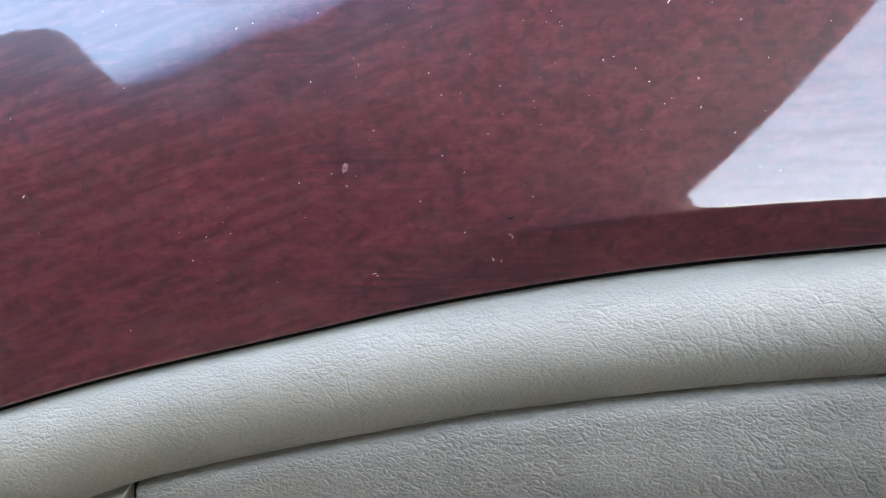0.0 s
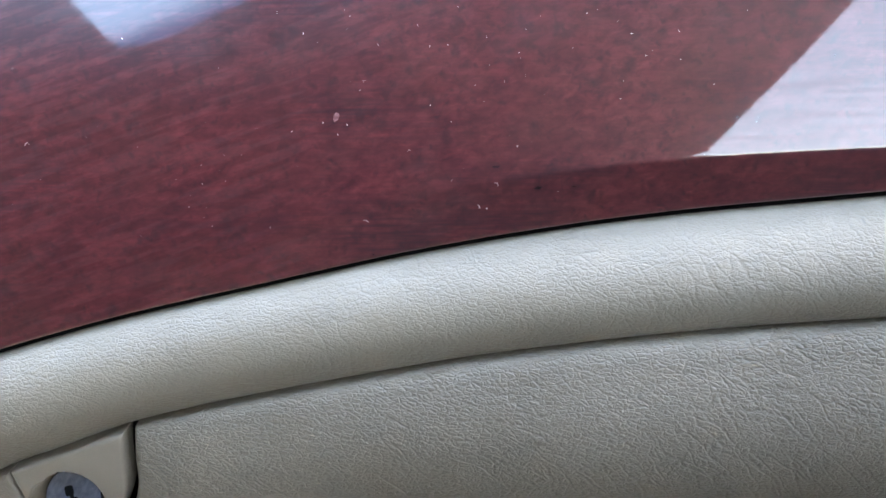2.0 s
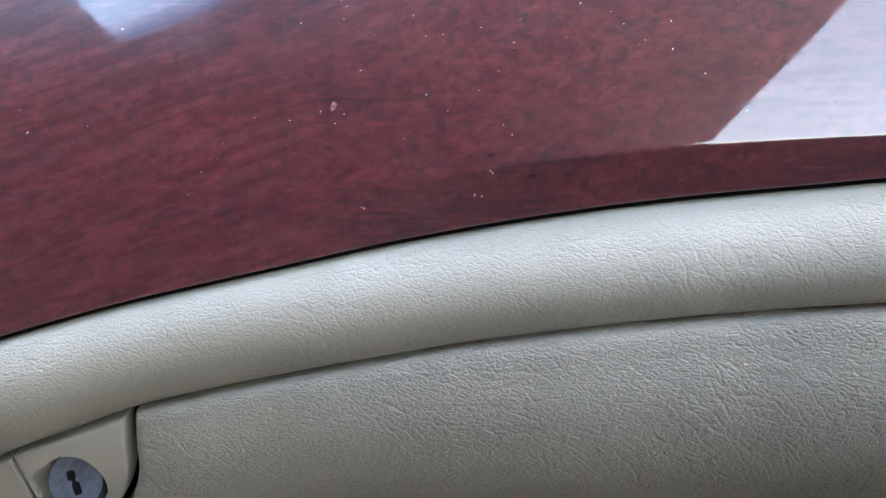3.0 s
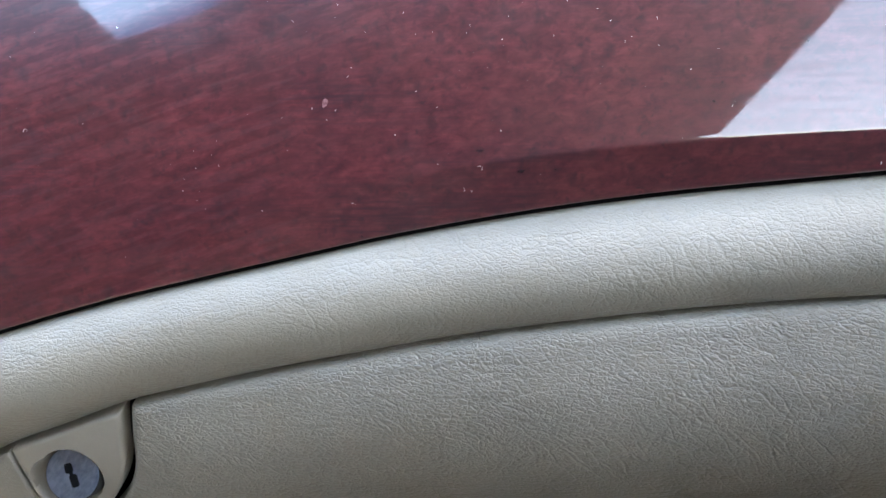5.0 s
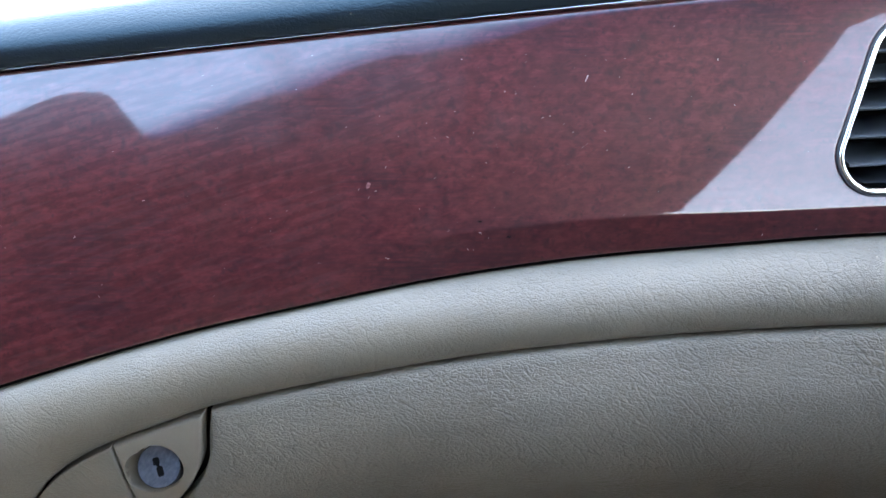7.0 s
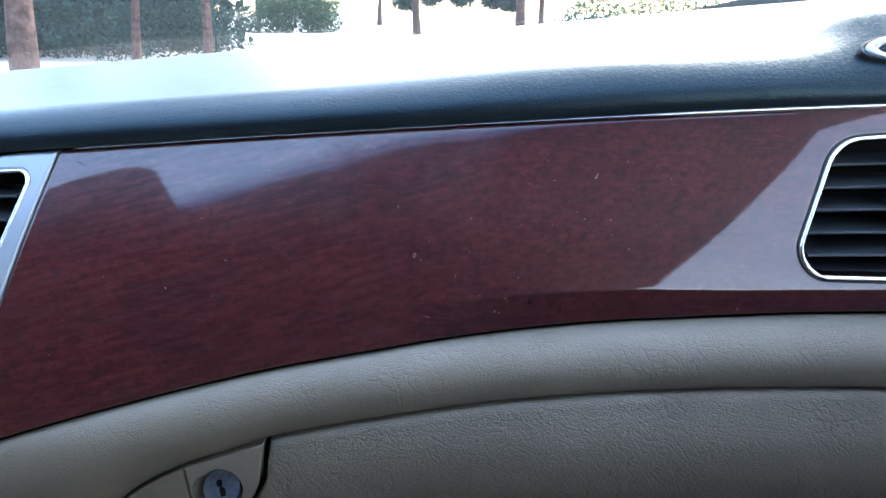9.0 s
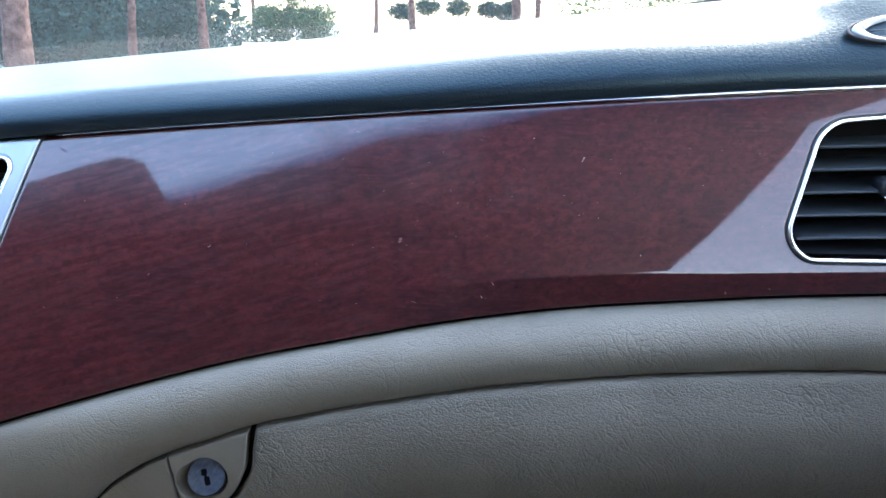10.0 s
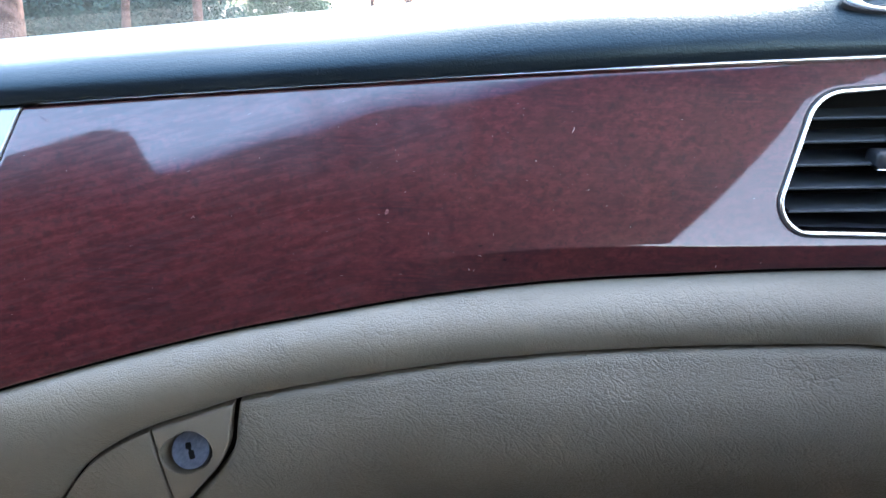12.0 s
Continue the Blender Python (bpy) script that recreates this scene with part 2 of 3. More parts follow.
DOOR_TRIM = mottled("taupe_door_trim", (0.07, 0.062, 0.054), (0.09, 0.08, 0.07), 25.0, 0.7, 500.0, 0.3, 0.001)
SCREEN_GLASS = thin_glass("windscreen_glass", (0.92, 0.96, 0.96), (-0.160, -0.285), 0.010)
MATT = mat("matt_black", (0.008, 0.008, 0.009), 0.9)
bsdf(MATT).inputs["Specular IOR Level"].default_value = 0.15
MIRROR = mat("mirror_glass", (0.85, 0.87, 0.88), 0.02, 1.0)
SMEAR = mat("smear", (0.10, 0.075, 0.10), 0.6)
# colour of a small reflection painted on the wood
PALE_REFLECTION = mottled("pale_reflection", (0.11, 0.035, 0.035), (0.22, 0.12, 0.115), 900.0, 0.5)
DUST = mat("dust", (0.75, 0.72, 0.68), 0.9)
BARK = mottled("bark", (0.03, 0.018, 0.016), (0.095, 0.058, 0.052), 9.0, 0.9, 14.0, 0.9, 0.05)
LEAF = mottled("leaves", (0.009, 0.024, 0.025), (0.034, 0.062, 0.056), 0.7, 0.6)
LEAF_LIGHT = mottled("light_leaves", (0.034, 0.068, 0.042), (0.058, 0.095, 0.06), 1.5, 0.6)
for m in (LEAF, LEAF_LIGHT, BARK):
    bsdf(m).inputs["Specular IOR Level"].default_value = 0.08
    bsdf(m).inputs["Roughness"].default_value = 0.9
GROUND = mottled("pale_ground", (0.36, 0.34, 0.31), (0.46, 0.44, 0.41), 0.6, 0.9, 6.0, 0.4, 0.03)


# ---- building helpers ----
def mesh_object(name, verts, faces, material, parent=None, smooth=True, label=""):
    me = bpy.data.meshes.new(name)
    me.from_pydata([tuple(map(float, p)) for p in verts], [], faces)
    me.materials.append(material)
    if smooth:
        me.shade_smooth()
    ob = new(name, me)
    if parent is not None:
        ob.parent = parent
    if label:
        ob["label"] = label
    return ob


def part(name, bm, material, parent=None, label="", smooth=True):
    bmesh.ops.recalc_face_normals(bm, faces=bm.faces)
    me = bpy.data.meshes.new(name)
    bm.to_mesh(me)
    bm.free()
    me.materials.append(material)
    if smooth:
        me.shade_smooth()
    ob = new(name, me)
    if parent is not None:
        ob.parent = parent
    if label:
        ob["label"] = label
    return ob


def empty(name, at, label, category, group="", kind=""):
    ob = new(name)
    ob.location = at
    ob.empty_display_size = 0.01
    return tagged(ob, label, category, group, kind)


def under(ob, parent):
    """Parents ob, keeping it where it stands in the world."""
    ob.parent = parent
    ob.matrix_parent_inverse = Matrix.Translation(parent.location).inverted()
    return ob


def curve(points):
    """A smooth function through (x, value) points, straight beyond its ends."""
    xs, vs = (np.array(c, float) for c in zip(*points))
    m = np.gradient(vs, xs)

    def f(x):
        x = np.asarray(x, float)
        i = np.clip(np.searchsorted(xs, x) - 1, 0, len(xs) - 2)
        h = xs[i + 1] - xs[i]
        t = (x - xs[i]) / h
        inside = (2 * t**3 - 3 * t**2 + 1) * vs[i] + (t**3 - 2 * t**2 + t) * h * m[i] + (3 * t**2 - 2 * t**3) * vs[i + 1] + (t**3 - t**2) * h * m[i + 1]
        return np.where(x < xs[0], vs[0] + m[0] * (x - xs[0]), np.where(x > xs[-1], vs[-1] + m[-1] * (x - xs[-1]), inside))

    return f


def ticks(length, step, edge=(0, 0.0003, 0.0008, 0.0015, 0.0024, 0.0036, 0.005)):
    e = np.array(edge)
    mid = np.linspace(e[-1], length - e[-1], max(2, int((length - 2 * e[-1]) / step)))
    return np.concatenate([e[:-1], mid, (length - e[::-1])[1:]]) / length


def smooth_step(a, b, x):
    t = np.clip((x - a) / (b - a), 0, 1)
    return t * t * (3 - 2 * t)


def sheet(name, X, Y, Z, material, parent=None, label="", skirt=0.008, keep=None):
    """A grid of points as one mesh, its border turned in by skirt."""
    nu, nv = X.shape
    verts = np.stack([X, Y, Z], -1).reshape(-1, 3)
    at = np.arange(nu * nv).reshape(nu, nv)
    quads = np.stack([at[:-1, :-1], at[1:, :-1], at[1:, 1:], at[:-1, 1:]], -1).reshape(-1, 4)
    if keep is not None:
        quads = quads[keep.reshape(-1)[quads].any(1)]
    quads = quads.tolist()
    if skirt:
        ring = np.concatenate([at[:, 0], at[-1, 1:], at[-2::-1, -1], at[0, -2:0:-1]])
        back = verts[ring] + np.array([0, skirt, 0])
        n0, n = len(verts), len(ring)
        verts = np.concatenate([verts, back])
        quads += [[int(ring[i]), n0 + i, n0 + (i + 1) % n, int(ring[(i + 1) % n])] for i in range(n)]
    return mesh_object(name, verts, quads, material, parent, True, label)


def edge_distance(X, Z):
    du = np.hypot(np.diff(X, axis=0), np.diff(Z, axis=0))
    dv = np.hypot(np.diff(X, axis=1), np.diff(Z, axis=1))
    cu = np.concatenate([np.zeros((1, X.shape[1])), np.cumsum(du, 0)])
    cv = np.concatenate([np.zeros((X.shape[0], 1)), np.cumsum(dv, 1)], 1)
    return np.minimum(np.minimum(cu, cu[-1:] - cu), np.minimum(cv, cv[:, -1:] - cv))


def rolled(e, r):
    k = np.clip(r - e, 0, r)
    return r - np.sqrt(np.maximum(r * r - k * k, 0))


def region(left, right, top, bottom, nu, nv):
    """Grid between left(z) and right(z), bottom(x) and top(x)."""
    U, V = np.meshgrid(nu, nv, indexing="ij")
    Z = np.full_like(U, 0.82)
    X = left(Z) + U * (right(Z) - left(Z))
    for _ in range(12):
        Z = bottom(X) + V * (top(X) - bottom(X))
        X = 0.5 * X + 0.5 * (left(Z) + U * (right(Z) - left(Z)))
    Z = bottom(X) + V * (top(X) - bottom(X))
    return X, Z


def rounded(corners, radii, n=10):
    """A closed outline with rounded corners, clockwise or not as given."""
    out = []
    for i, (c, r) in enumerate(zip(corners, radii)):
        p, a, b = Vector(c), Vector(corners[i - 1]), Vector(corners[(i + 1) % len(corners)])
        u, w = (a - p).normalized(), (b - p).normalized()
        half = math.acos(max(-1, min(1, u.dot(w)))) / 2
        d = r / math.tan(half)
        o = p + (u + w).normalized() * (r / math.sin(half))
        s, e = p + u * d - o, p + w * d - o
        a0, a1 = math.atan2(s.y, s.x), math.atan2(e.y, e.x)
        da = (a1 - a0 + math.pi) % (2 * math.pi) - math.pi
        out += [(o.x + r * math.cos(a0 + da * k / n), o.y + r * math.sin(a0 + da * k / n)) for k in range(n + 1)]
    return np.array(out)


def outline_normals(P):
    """Normals of a closed outline that point inwards."""
    t = np.roll(P, -1, 0) - np.roll(P, 1, 0)
    t /= np.linalg.norm(t, axis=1)[:, None]
    n = np.stack([-t[:, 1], t[:, 0]], 1)
    area = 0.5 * np.sum(P[:, 0] * np.roll(P[:, 1], -1) - np.roll(P[:, 0], -1) * P[:, 1])
    return n if area > 0 else -n


def signed(P, X, Z):
    """Distance to a closed outline (minus inside) and the nearest point on it."""
    q = np.stack([X.ravel(), Z.ravel()], 1)
    best, near = np.full(len(q), 9.0), np.zeros_like(q)
    inside = np.zeros(len(q), bool)
    for a, b in zip(P, np.roll(P, -1, 0)):
        ab = b - a
        t = np.clip(((q - a) @ ab) / max(ab @ ab, 1e-12), 0, 1)
        c = a + t[:, None] * ab
        d = np.linalg.norm(q - c, axis=1)
        m = d < best
        best[m], near[m] = d[m], c[m]
        if a[1] != b[1]:
            inside ^= ((a[1] > q[:, 1]) != (b[1] > q[:, 1])) & (q[:, 0] < a[0] + (q[:, 1] - a[1]) * ab[0] / ab[1])
    return np.where(inside, -best, best).reshape(X.shape), near[:, 0].reshape(X.shape), near[:, 1].reshape(X.shape)


def loop_sweep(name, P, profile, depth, material, parent, label=""):
    """Sweeps a profile of (inward, towards the viewer) round an outline that lies on the surface y = depth(x, z)."""
    n = outline_normals(P)
    rows = []
    for inward, out in profile:
        q = P + n * inward
        rows.append(np.stack([q[:, 0], depth(q[:, 0], q[:, 1]) - out, q[:, 1]], 1))
    k, c = len(rows), len(P)
    verts = np.concatenate(rows)
    faces = [[r * c + i, r * c + (i + 1) % c, (r + 1) * c + (i + 1) % c, (r + 1) * c + i] for r in range(k - 1) for i in range(c)]
    return mesh_object(name, verts, faces, material, parent, True, label)


def box(bm, lo, hi, bevel=0.0, seg=2):
    m = bmesh.ops.create_cube(bm, size=1.0, matrix=Matrix.LocRotScale([(a + b) / 2 for a, b in zip(lo, hi)], None, [b - a for a, b in zip(lo, hi)]))
    if bevel:
        es = list({e for v in m["verts"] for e in v.link_edges})
        bmesh.ops.bevel(bm, geom=es, offset=bevel, segments=seg, affect="EDGES", profile=0.5)


def block(name, lo, hi, material, parent=None, bevel=0.0, label="", seg=2):
    bm = bmesh.new()
    box(bm, lo, hi, bevel, seg)
    return part(name, bm, material, parent, label, bevel > 0 and seg > 2)


def prism(name, pts, vec, material, parent=None, label=""):
    """A flat polygon of 3D points pushed along vec into a solid."""
    bm = bmesh.new()
    f = bm.faces.new([bm.verts.new(p) for p in pts])
    ex = bmesh.ops.extrude_face_region(bm, geom=[f])
    bmesh.ops.translate(bm, verts=[v for v in ex["geom"] if isinstance(v, bmesh.types.BMVert)], vec=vec)
    return part(name, bm, material, parent, label, False)


# ---- the dashboard's lines ----
WOOD_BOTTOM = curve([(-0.42, 0.779), (-0.30, 0.8145), (-0.2405, 0.8311), (-0.1932, 0.8432), (-0.1458, 0.8544), (-0.1141, 0.8612), (-0.0663, 0.8695), (0.0084, 0.8805), (0.0446, 0.8843), (0.0937, 0.8882), (0.1418, 0.8911), (0.1901, 0.894), (0.2603, 0.8967), (0.40, 0.899)])
GROOVE = curve([(-0.27, 0.65), (-0.235, 0.725), (-0.2099, 0.768), (-0.1967, 0.7831), (-0.1803, 0.7948), (-0.1601, 0.8047), (-0.1349, 0.8132), (-0.1096, 0.8213), (-0.0832, 0.8267), (-0.0509, 0.8323), (-0.0187, 0.8369), (0.0135, 0.8412), (0.0457, 0.8443), (0.0779, 0.8468), (0.1262, 0.8498), (0.1745, 0.8519), (0.2228, 0.8534), (0.2454, 0.8537), (0.262, 0.8516), (0.275, 0.843), (0.284, 0.825), (0.29, 0.79)])
SEAM = curve([(0.66, -0.144), (0.72, -0.149), (0.7581, -0.1537), (0.7700, -0.1548), (0.7814, -0.1564), (0.7954, -0.1584), (0.8029, -0.1596), (0.83, -0.1606)])
LOCK_GAP = curve([(0.715, -0.1600), (0.742, -0.1490), (0.7580, -0.1370), (0.7703, -0.1263), (0.7813, -0.1178), (0.7938, -0.1118), (0.8077, -0.1097), (0.8161, -0.1083), (0.8233, -0.1071), (0.85, -0.106)])


def wood_top(x):
    return 0.9955 + 0.0576 * x - 0.03 * x * x


def wood_left(z):
    return -0.2395 + (z - 0.9827) * 0.30


# height over the lower edge at which the trim's face rolls under
ROLL_UNDER = curve([(-0.08, 0.0205), (0.02, 0.0200), (0.09, 0.0185), (0.136, 0.0165), (0.165, 0.0148), (0.21, 0.0133), (0.27, 0.0125), (0.40, 0.0125)])


def wood_slope(x, z):
    """Backward lean of the trim's face: gently rounded, twisting back towards the middle of the car, rolled under at its lower edge."""
    t, b = wood_top(x) - z, z - WOOD_BOTTOM(x)
    inner = smooth_step(0.13, -0.02, x)
    lean = 0.343 + (z - 0.93) * (0.62 + 1.65 * inner) + 0.60 * np.maximum(-0.01 - x, 0)
    s = np.tan(lean) + 0.22 * np.clip((0.003 - t) / 0.003, 0, 1)
    outer = smooth_step(-0.06, 0.10, x)
    edge = ROLL_UNDER(x)
    return s - outer * (0.36 * smooth_step(0, 1, (edge - b) / 0.0015))


def bend(x):
    """The dashboard sweeps towards the seat at its outer end."""
    return -0.2 * np.maximum(np.asarray(x, float) - 0.08, 0) ** 2


def wood_depth(x, z):
    """Depth y of the wooden trim's face."""
    x, z = np.broadcast_arrays(np.asarray(x, float), np.asarray(z, float))
    t = np.linspace(0, 1, 160)
    zz = 0.915 + (z[..., None] - 0.915) * t
    s = wood_slope(x[..., None] + 0 * zz, np.clip(zz, WOOD_BOTTOM(x)[..., None] - 0.002, wood_top(x)[..., None] + 0.002))
    return 0.0050 + bend(x) + ((s[..., 1:] + s[..., :-1]) / 2).mean(-1) * (z - 0.915)


def lower_depth(x, z):
    """Depth y of the lower dashboard, before its pads swell."""
    return -0.0205 + bend(x) + 0.25 * (z - 0.82) + (3.4 + 2.0 * smooth_step(-0.12, 0.0, np.asarray(x, float))) * np.clip(0.832 - z, 0, 1) ** 2


def vent_depth(x, z):
    return wood_depth(x, np.clip(z, 0.9125, 0.99)) + 0.36 * (z - np.clip(z, 0.9125, 0.99))


def side_depth(x, z):
    """The silver surround carries the wood's section on towards the middle of the car."""
    return wood_depth(wood_left(np.asarray(z)) + 0 * np.asarray(x), z)


# ---- dashboard: wooden trim, pads, chrome line ----
dashboard = empty("dashboard", (0, 0.2, 0.9), "black dashboard with red burl wood trim and beige lower pad", "dashboard")
VENT = rounded([(0.1913, 0.9133), (0.2207, 0.9908), (0.345, 1.0015), (0.355, 0.9137)], [0.0165, 0.024, 0.02, 0.016], 12)
VENT_LEFT = rounded([(-0.39, 0.885), (-0.39, 0.966), (-0.2525, 0.9712), (-0.283, 0.8845)], [0.018, 0.02, 0.0075, 0.016], 12)

X, Z = region(wood_left, lambda z: 0.385 + 0 * z, wood_top, lambda x: WOOD_BOTTOM(x) - 0.0010, ticks(0.62, 0.0016), ticks(0.14, 0.0010))
sd, nx, nz = signed(VENT, X, Z)
ins = sd < 0
X, Z = np.where(ins & (sd > -0.006), nx, X), np.where(ins & (sd > -0.006), nz, Z)
Y = wood_depth(X, Z) + rolled(edge_distance(X, Z), 0.0012) + np.where(sd < 0.001, rolled(np.clip(sd, 0, 1), 0.001), 0)
under(sheet("wood_trim", X, Y, Z, WOOD, None, "glossy dark red burl wood trim", 0.004, sd > 0), dashboard)

us = ticks(0.85, 0.004)
V = ticks(0.05, 0.0011)
XP = np.repeat((-0.45 + 0.85 * us)[:, None], len(V), 1)
TOPP, BOTP = WOOD_BOTTOM(XP) - 0.0031, GROOVE(XP) - 0.0004
BOTP = np.maximum(BOTP + 0.0004 * smooth_step(-0.14, -0.08, XP), 0.66)
H = TOPP - BOTP
ZP = TOPP - (1 - V[None, :]) * H
S = TOPP - ZP
YP = lower_depth(XP, ZP) + (wood_depth(XP, WOOD_BOTTOM(XP)) - lower_depth(XP, WOOD_BOTTOM(XP)) - 0.0005) * np.exp(-S / 0.025) + 0.0010 - 0.0135 * (1 - np.exp(-S / 0.0145)) + 0.0018 * np.exp(-S / 0.0035) + 0.0108 * np.clip(S / H, 0, 1) ** 2.0 + 0.0022 * np.exp(-(H - S) / 0.0008) - 0.0028 * np.sin(np.pi * np.clip(S / H, 0, 1))
under(sheet("lower_pad", XP, YP, ZP, LEATHER, None, "grained beige vinyl pad under the wood", 0.006), dashboard)
# black seal in the joint between pad and wood
xg = -0.45 + 0.835 * ticks(0.835, 0.004)
XQ = np.repeat(xg[:, None], 4, 1)
base = wood_depth(XQ, WOOD_BOTTOM(XQ))
under(sheet("joint_seal", XQ, base + np.array([0.0010, 0.0016, 0.006, 0.014])[None, :], WOOD_BOTTOM(XQ) + np.array([-0.0055, -0.0032, -0.0026, 0.0005])[None, :], GAP, None, "black seal between wood and pad", 0), dashboard)


WOOD_TOP_LEFT = float(wood_depth(-0.26, wood_top(-0.26))) - 0.003


# lean of the roll along its section, from upright at the front to nearly level
ROLL_S = (0, 0.004, 0.009, 0.014, 0.031, 0.041)
ROLL_A = (-16, -5, 24, 46, 72, 86)
OUTER_A = (-17, -12, 13, 28, 52, 82)

POD_S = (0, 0.005, 0.0075, 0.012, 0.031, 0.058, 0.070)
POD_A = (-14, -6, 20, 29, 38, 44, 84)


def top_profile(x):
    """Front to back line of the top pad at x, as (y, z)."""
    zt = wood_top(x) + 0.0014
    far = 1.0415 + 0.085 * x
    y0 = float(wood_depth(x, wood_top(x))) - 0.003 if x > -0.26 else WOOD_TOP_LEFT
    pts = [(y0 + 0.03, zt), (y0 + 0.008, zt), (y0 + 0.0045, zt + 0.0001), (y0 + 0.001, zt + 0.0005)]
    w = float(smooth_step(0.185, 0.255, x))
    o = float(smooth_step(-0.12, 0.12, x))
    length = 0.043 + 0.027 * w
    y, z, step = y0, zt + 0.0013, length / 40
    fit = min(1.0, (far - 0.004 - z) / (0.027 + 0.019 * w))
    pts.append((y, z))
    for k in range(40):
        run = (k + 0.5) * step
        roll = (1 - o) * float(np.interp(run, ROLL_S, ROLL_A)) + o * float(np.interp(run, ROLL_S, OUTER_A))
        a = radians((1 - w) * roll + w * float(np.interp(run, POD_S, POD_A)))
        y, z = y + step * math.sin(a), z + fit * step * math.cos(a)
        pts.append((y, z))
    crest, yc = z, y
    for k in range(1, 16):
        f = k / 15
        pts.append((yc + f * (0.46 - yc), crest + (far - crest) * (f + 0.30 * math.sin(min(1.0, f * 2.0) * math.pi / 2) * (1 - f))))
    pts += [(0.475, far - 0.002), (0.485, far - 0.03)]
    return pts


xs = np.linspace(-1.1, 0.40, 151)
prof = np.array([top_profile(float(x)) for x in xs])
under(sheet("top_pad", np.repeat(xs[:, None], prof.shape[1], 1), prof[:, :, 0], prof[:, :, 1], DASH_VINYL, None, "grained black vinyl top pad", 0), dashboard)


def strip(name, x0, x1, z_off, half, material, label, y_off=0.0):
    """A thin half-round bar along the wood's upper edge."""
    xr = np.linspace(x0, x1, 90)
    a = np.linspace(-math.pi / 2, math.pi / 2, 9)
    X = np.repeat(xr[:, None], 9, 1)
    Zc = wood_top(X) + z_off
    hh = half(xr)[:, None]
    Yc = wood_depth(X, wood_top(X)) - 0.0005 + y_off
    return under(sheet(name, X, Yc - 0.0022 * np.cos(a)[None, :], Zc + hh * np.sin(a)[None, :], material, None, label, 0.004), dashboard)


strip("chrome_line", -0.231, 0.385, 0.0012, lambda x: 0.0004 + 0.0013 * smooth_step(-0.03, 0.20, x), CHROME, "thin bright chrome line over the wood")
xg2 = np.linspace(-0.46, 0.385, 90)
XQ2 = np.repeat(xg2[:, None], 2, 1)
under(sheet("gap_shadow", XQ2, np.maximum(wood_depth(XQ2, wood_top(XQ2)), WOOD_TOP_LEFT) + 0.010, wood_top(XQ2) + np.array([-0.15, 0.006])[None, :], GAP, None, "", 0), dashboard)
under(block("gap_backing", (-0.45, 0.012, 0.66), (0.385, 0.020, 0.868), GAP), dashboard)

# black sheet that paints the shade in the groove over the door
XV = np.repeat((-0.20 + 0.48 * np.linspace(0, 1, 120))[:, None], 2, 1)
ZV = GROOVE(XV) + np.array([-0.0026, 0.0035])[None, :]
under(sheet("groove_dark", XV, lower_depth(XV, ZV) + 0.0050, ZV, GAP, None, "black sheet standing in for the shade in the groove under the pad", 0), dashboard)

# silver surround of the middle vent, ending at a slanted edge beside the wood
XS, ZS = region(lambda z: -0.50 + 0 * z, lambda z: wood_left(z) - 0.0012, wood_top, lambda x: WOOD_BOTTOM(x) + 0 * x, ticks(0.26, 0.003), ticks(0.14, 0.002))
sdl, nxl, nzl = signed(VENT_LEFT, XS, ZS)
il = (sdl < 0) & (sdl > -0.008)
XS, ZS = np.where(il, nxl, XS), np.where(il, nzl, ZS)
under(sheet("center_trim", XS, side_depth(XS, ZS) - 0.001 + rolled(edge_distance(XS, ZS), 0.0015), ZS, SILVER, None, "satin silver surround of the middle vent", 0.006, sdl > 0), dashboard)

# lint and dust lying on the lacquer
rng = np.random.default_rng(21)
REFLECTED_SPOT = (-0.0234, 0.9248)
dv, df = [], []
spots = [(0.0302, 0.9000, 0.0014, 80, 0.5), (-0.0150, 0.8900, 0.0012, 110, 0.4), (-0.1694, 0.9060, 0.0007, 30, 0.2), (0.0825, 0.9675, 0.0020, 58, 0.05), (0.0235, 0.8925, 0.0009, 60, 0.4), (0.164, 0.8945, 0.0007, 40, 0.3), (0.189, 0.897, 0.0006, 70, 0.3), (-0.1333, 0.9210, 0.0016, 95, 0.7), (-0.0696, 0.8913, 0.0004, 80, 0.3), (0.1449, 0.9748, 0.0004, 40, 0.2), (0.152, 0.9544, 0.0004, 20, 0.2), (0.1015, 0.9284, 0.0004, 20, 0.2), (0.1044, 0.961, 0.0005, 50, 0.3), (0.0546, 0.9803, 0.0004, 60, 0.2), (0.0755, 0.9451, 0.0004, 10, 0.2)]
for k in range(150):
    x = float(np.clip(rng.normal(-0.02, 0.11), -0.235, 0.185))
    z = float(WOOD_BOTTOM(x) + 0.006 + (wood_top(x) - WOOD_BOTTOM(x) - 0.012) * rng.random() ** 0.8)
    spots.append((x, z, 0.00009 + 0.00040 * rng.random() ** 3.5, 360 * rng.random(), rng.normal() * 0.6))
for x, z, length, turn, curl in spots:
    n = 6 if length > 0.0006 else 3
    w = 0.000045 + 0.00004 * rng.random()
    a, px, pz = radians(turn), x, z
    for k in range(n):
        y = float(wood_depth(px, pz)) - 0.00012
        dv += [(px - w * math.sin(a), y, pz + w * math.cos(a)), (px + w * math.sin(a), y - 0.0001, pz - w * math.cos(a))]
        if k:
            q = len(dv)
            df.append([q - 4, q - 3, q - 1, q - 2])
        px, pz, a = px + 2 * length / n * math.cos(a), pz + 2 * length / n * math.sin(a), a + curl
tagged(mesh_object("dust", dv, df, DUST, None, False), "pale lint and dust specks on the wood", "dust", kind="stuff")

# pale round spot of a reflection, painted as a patch on the lacquer
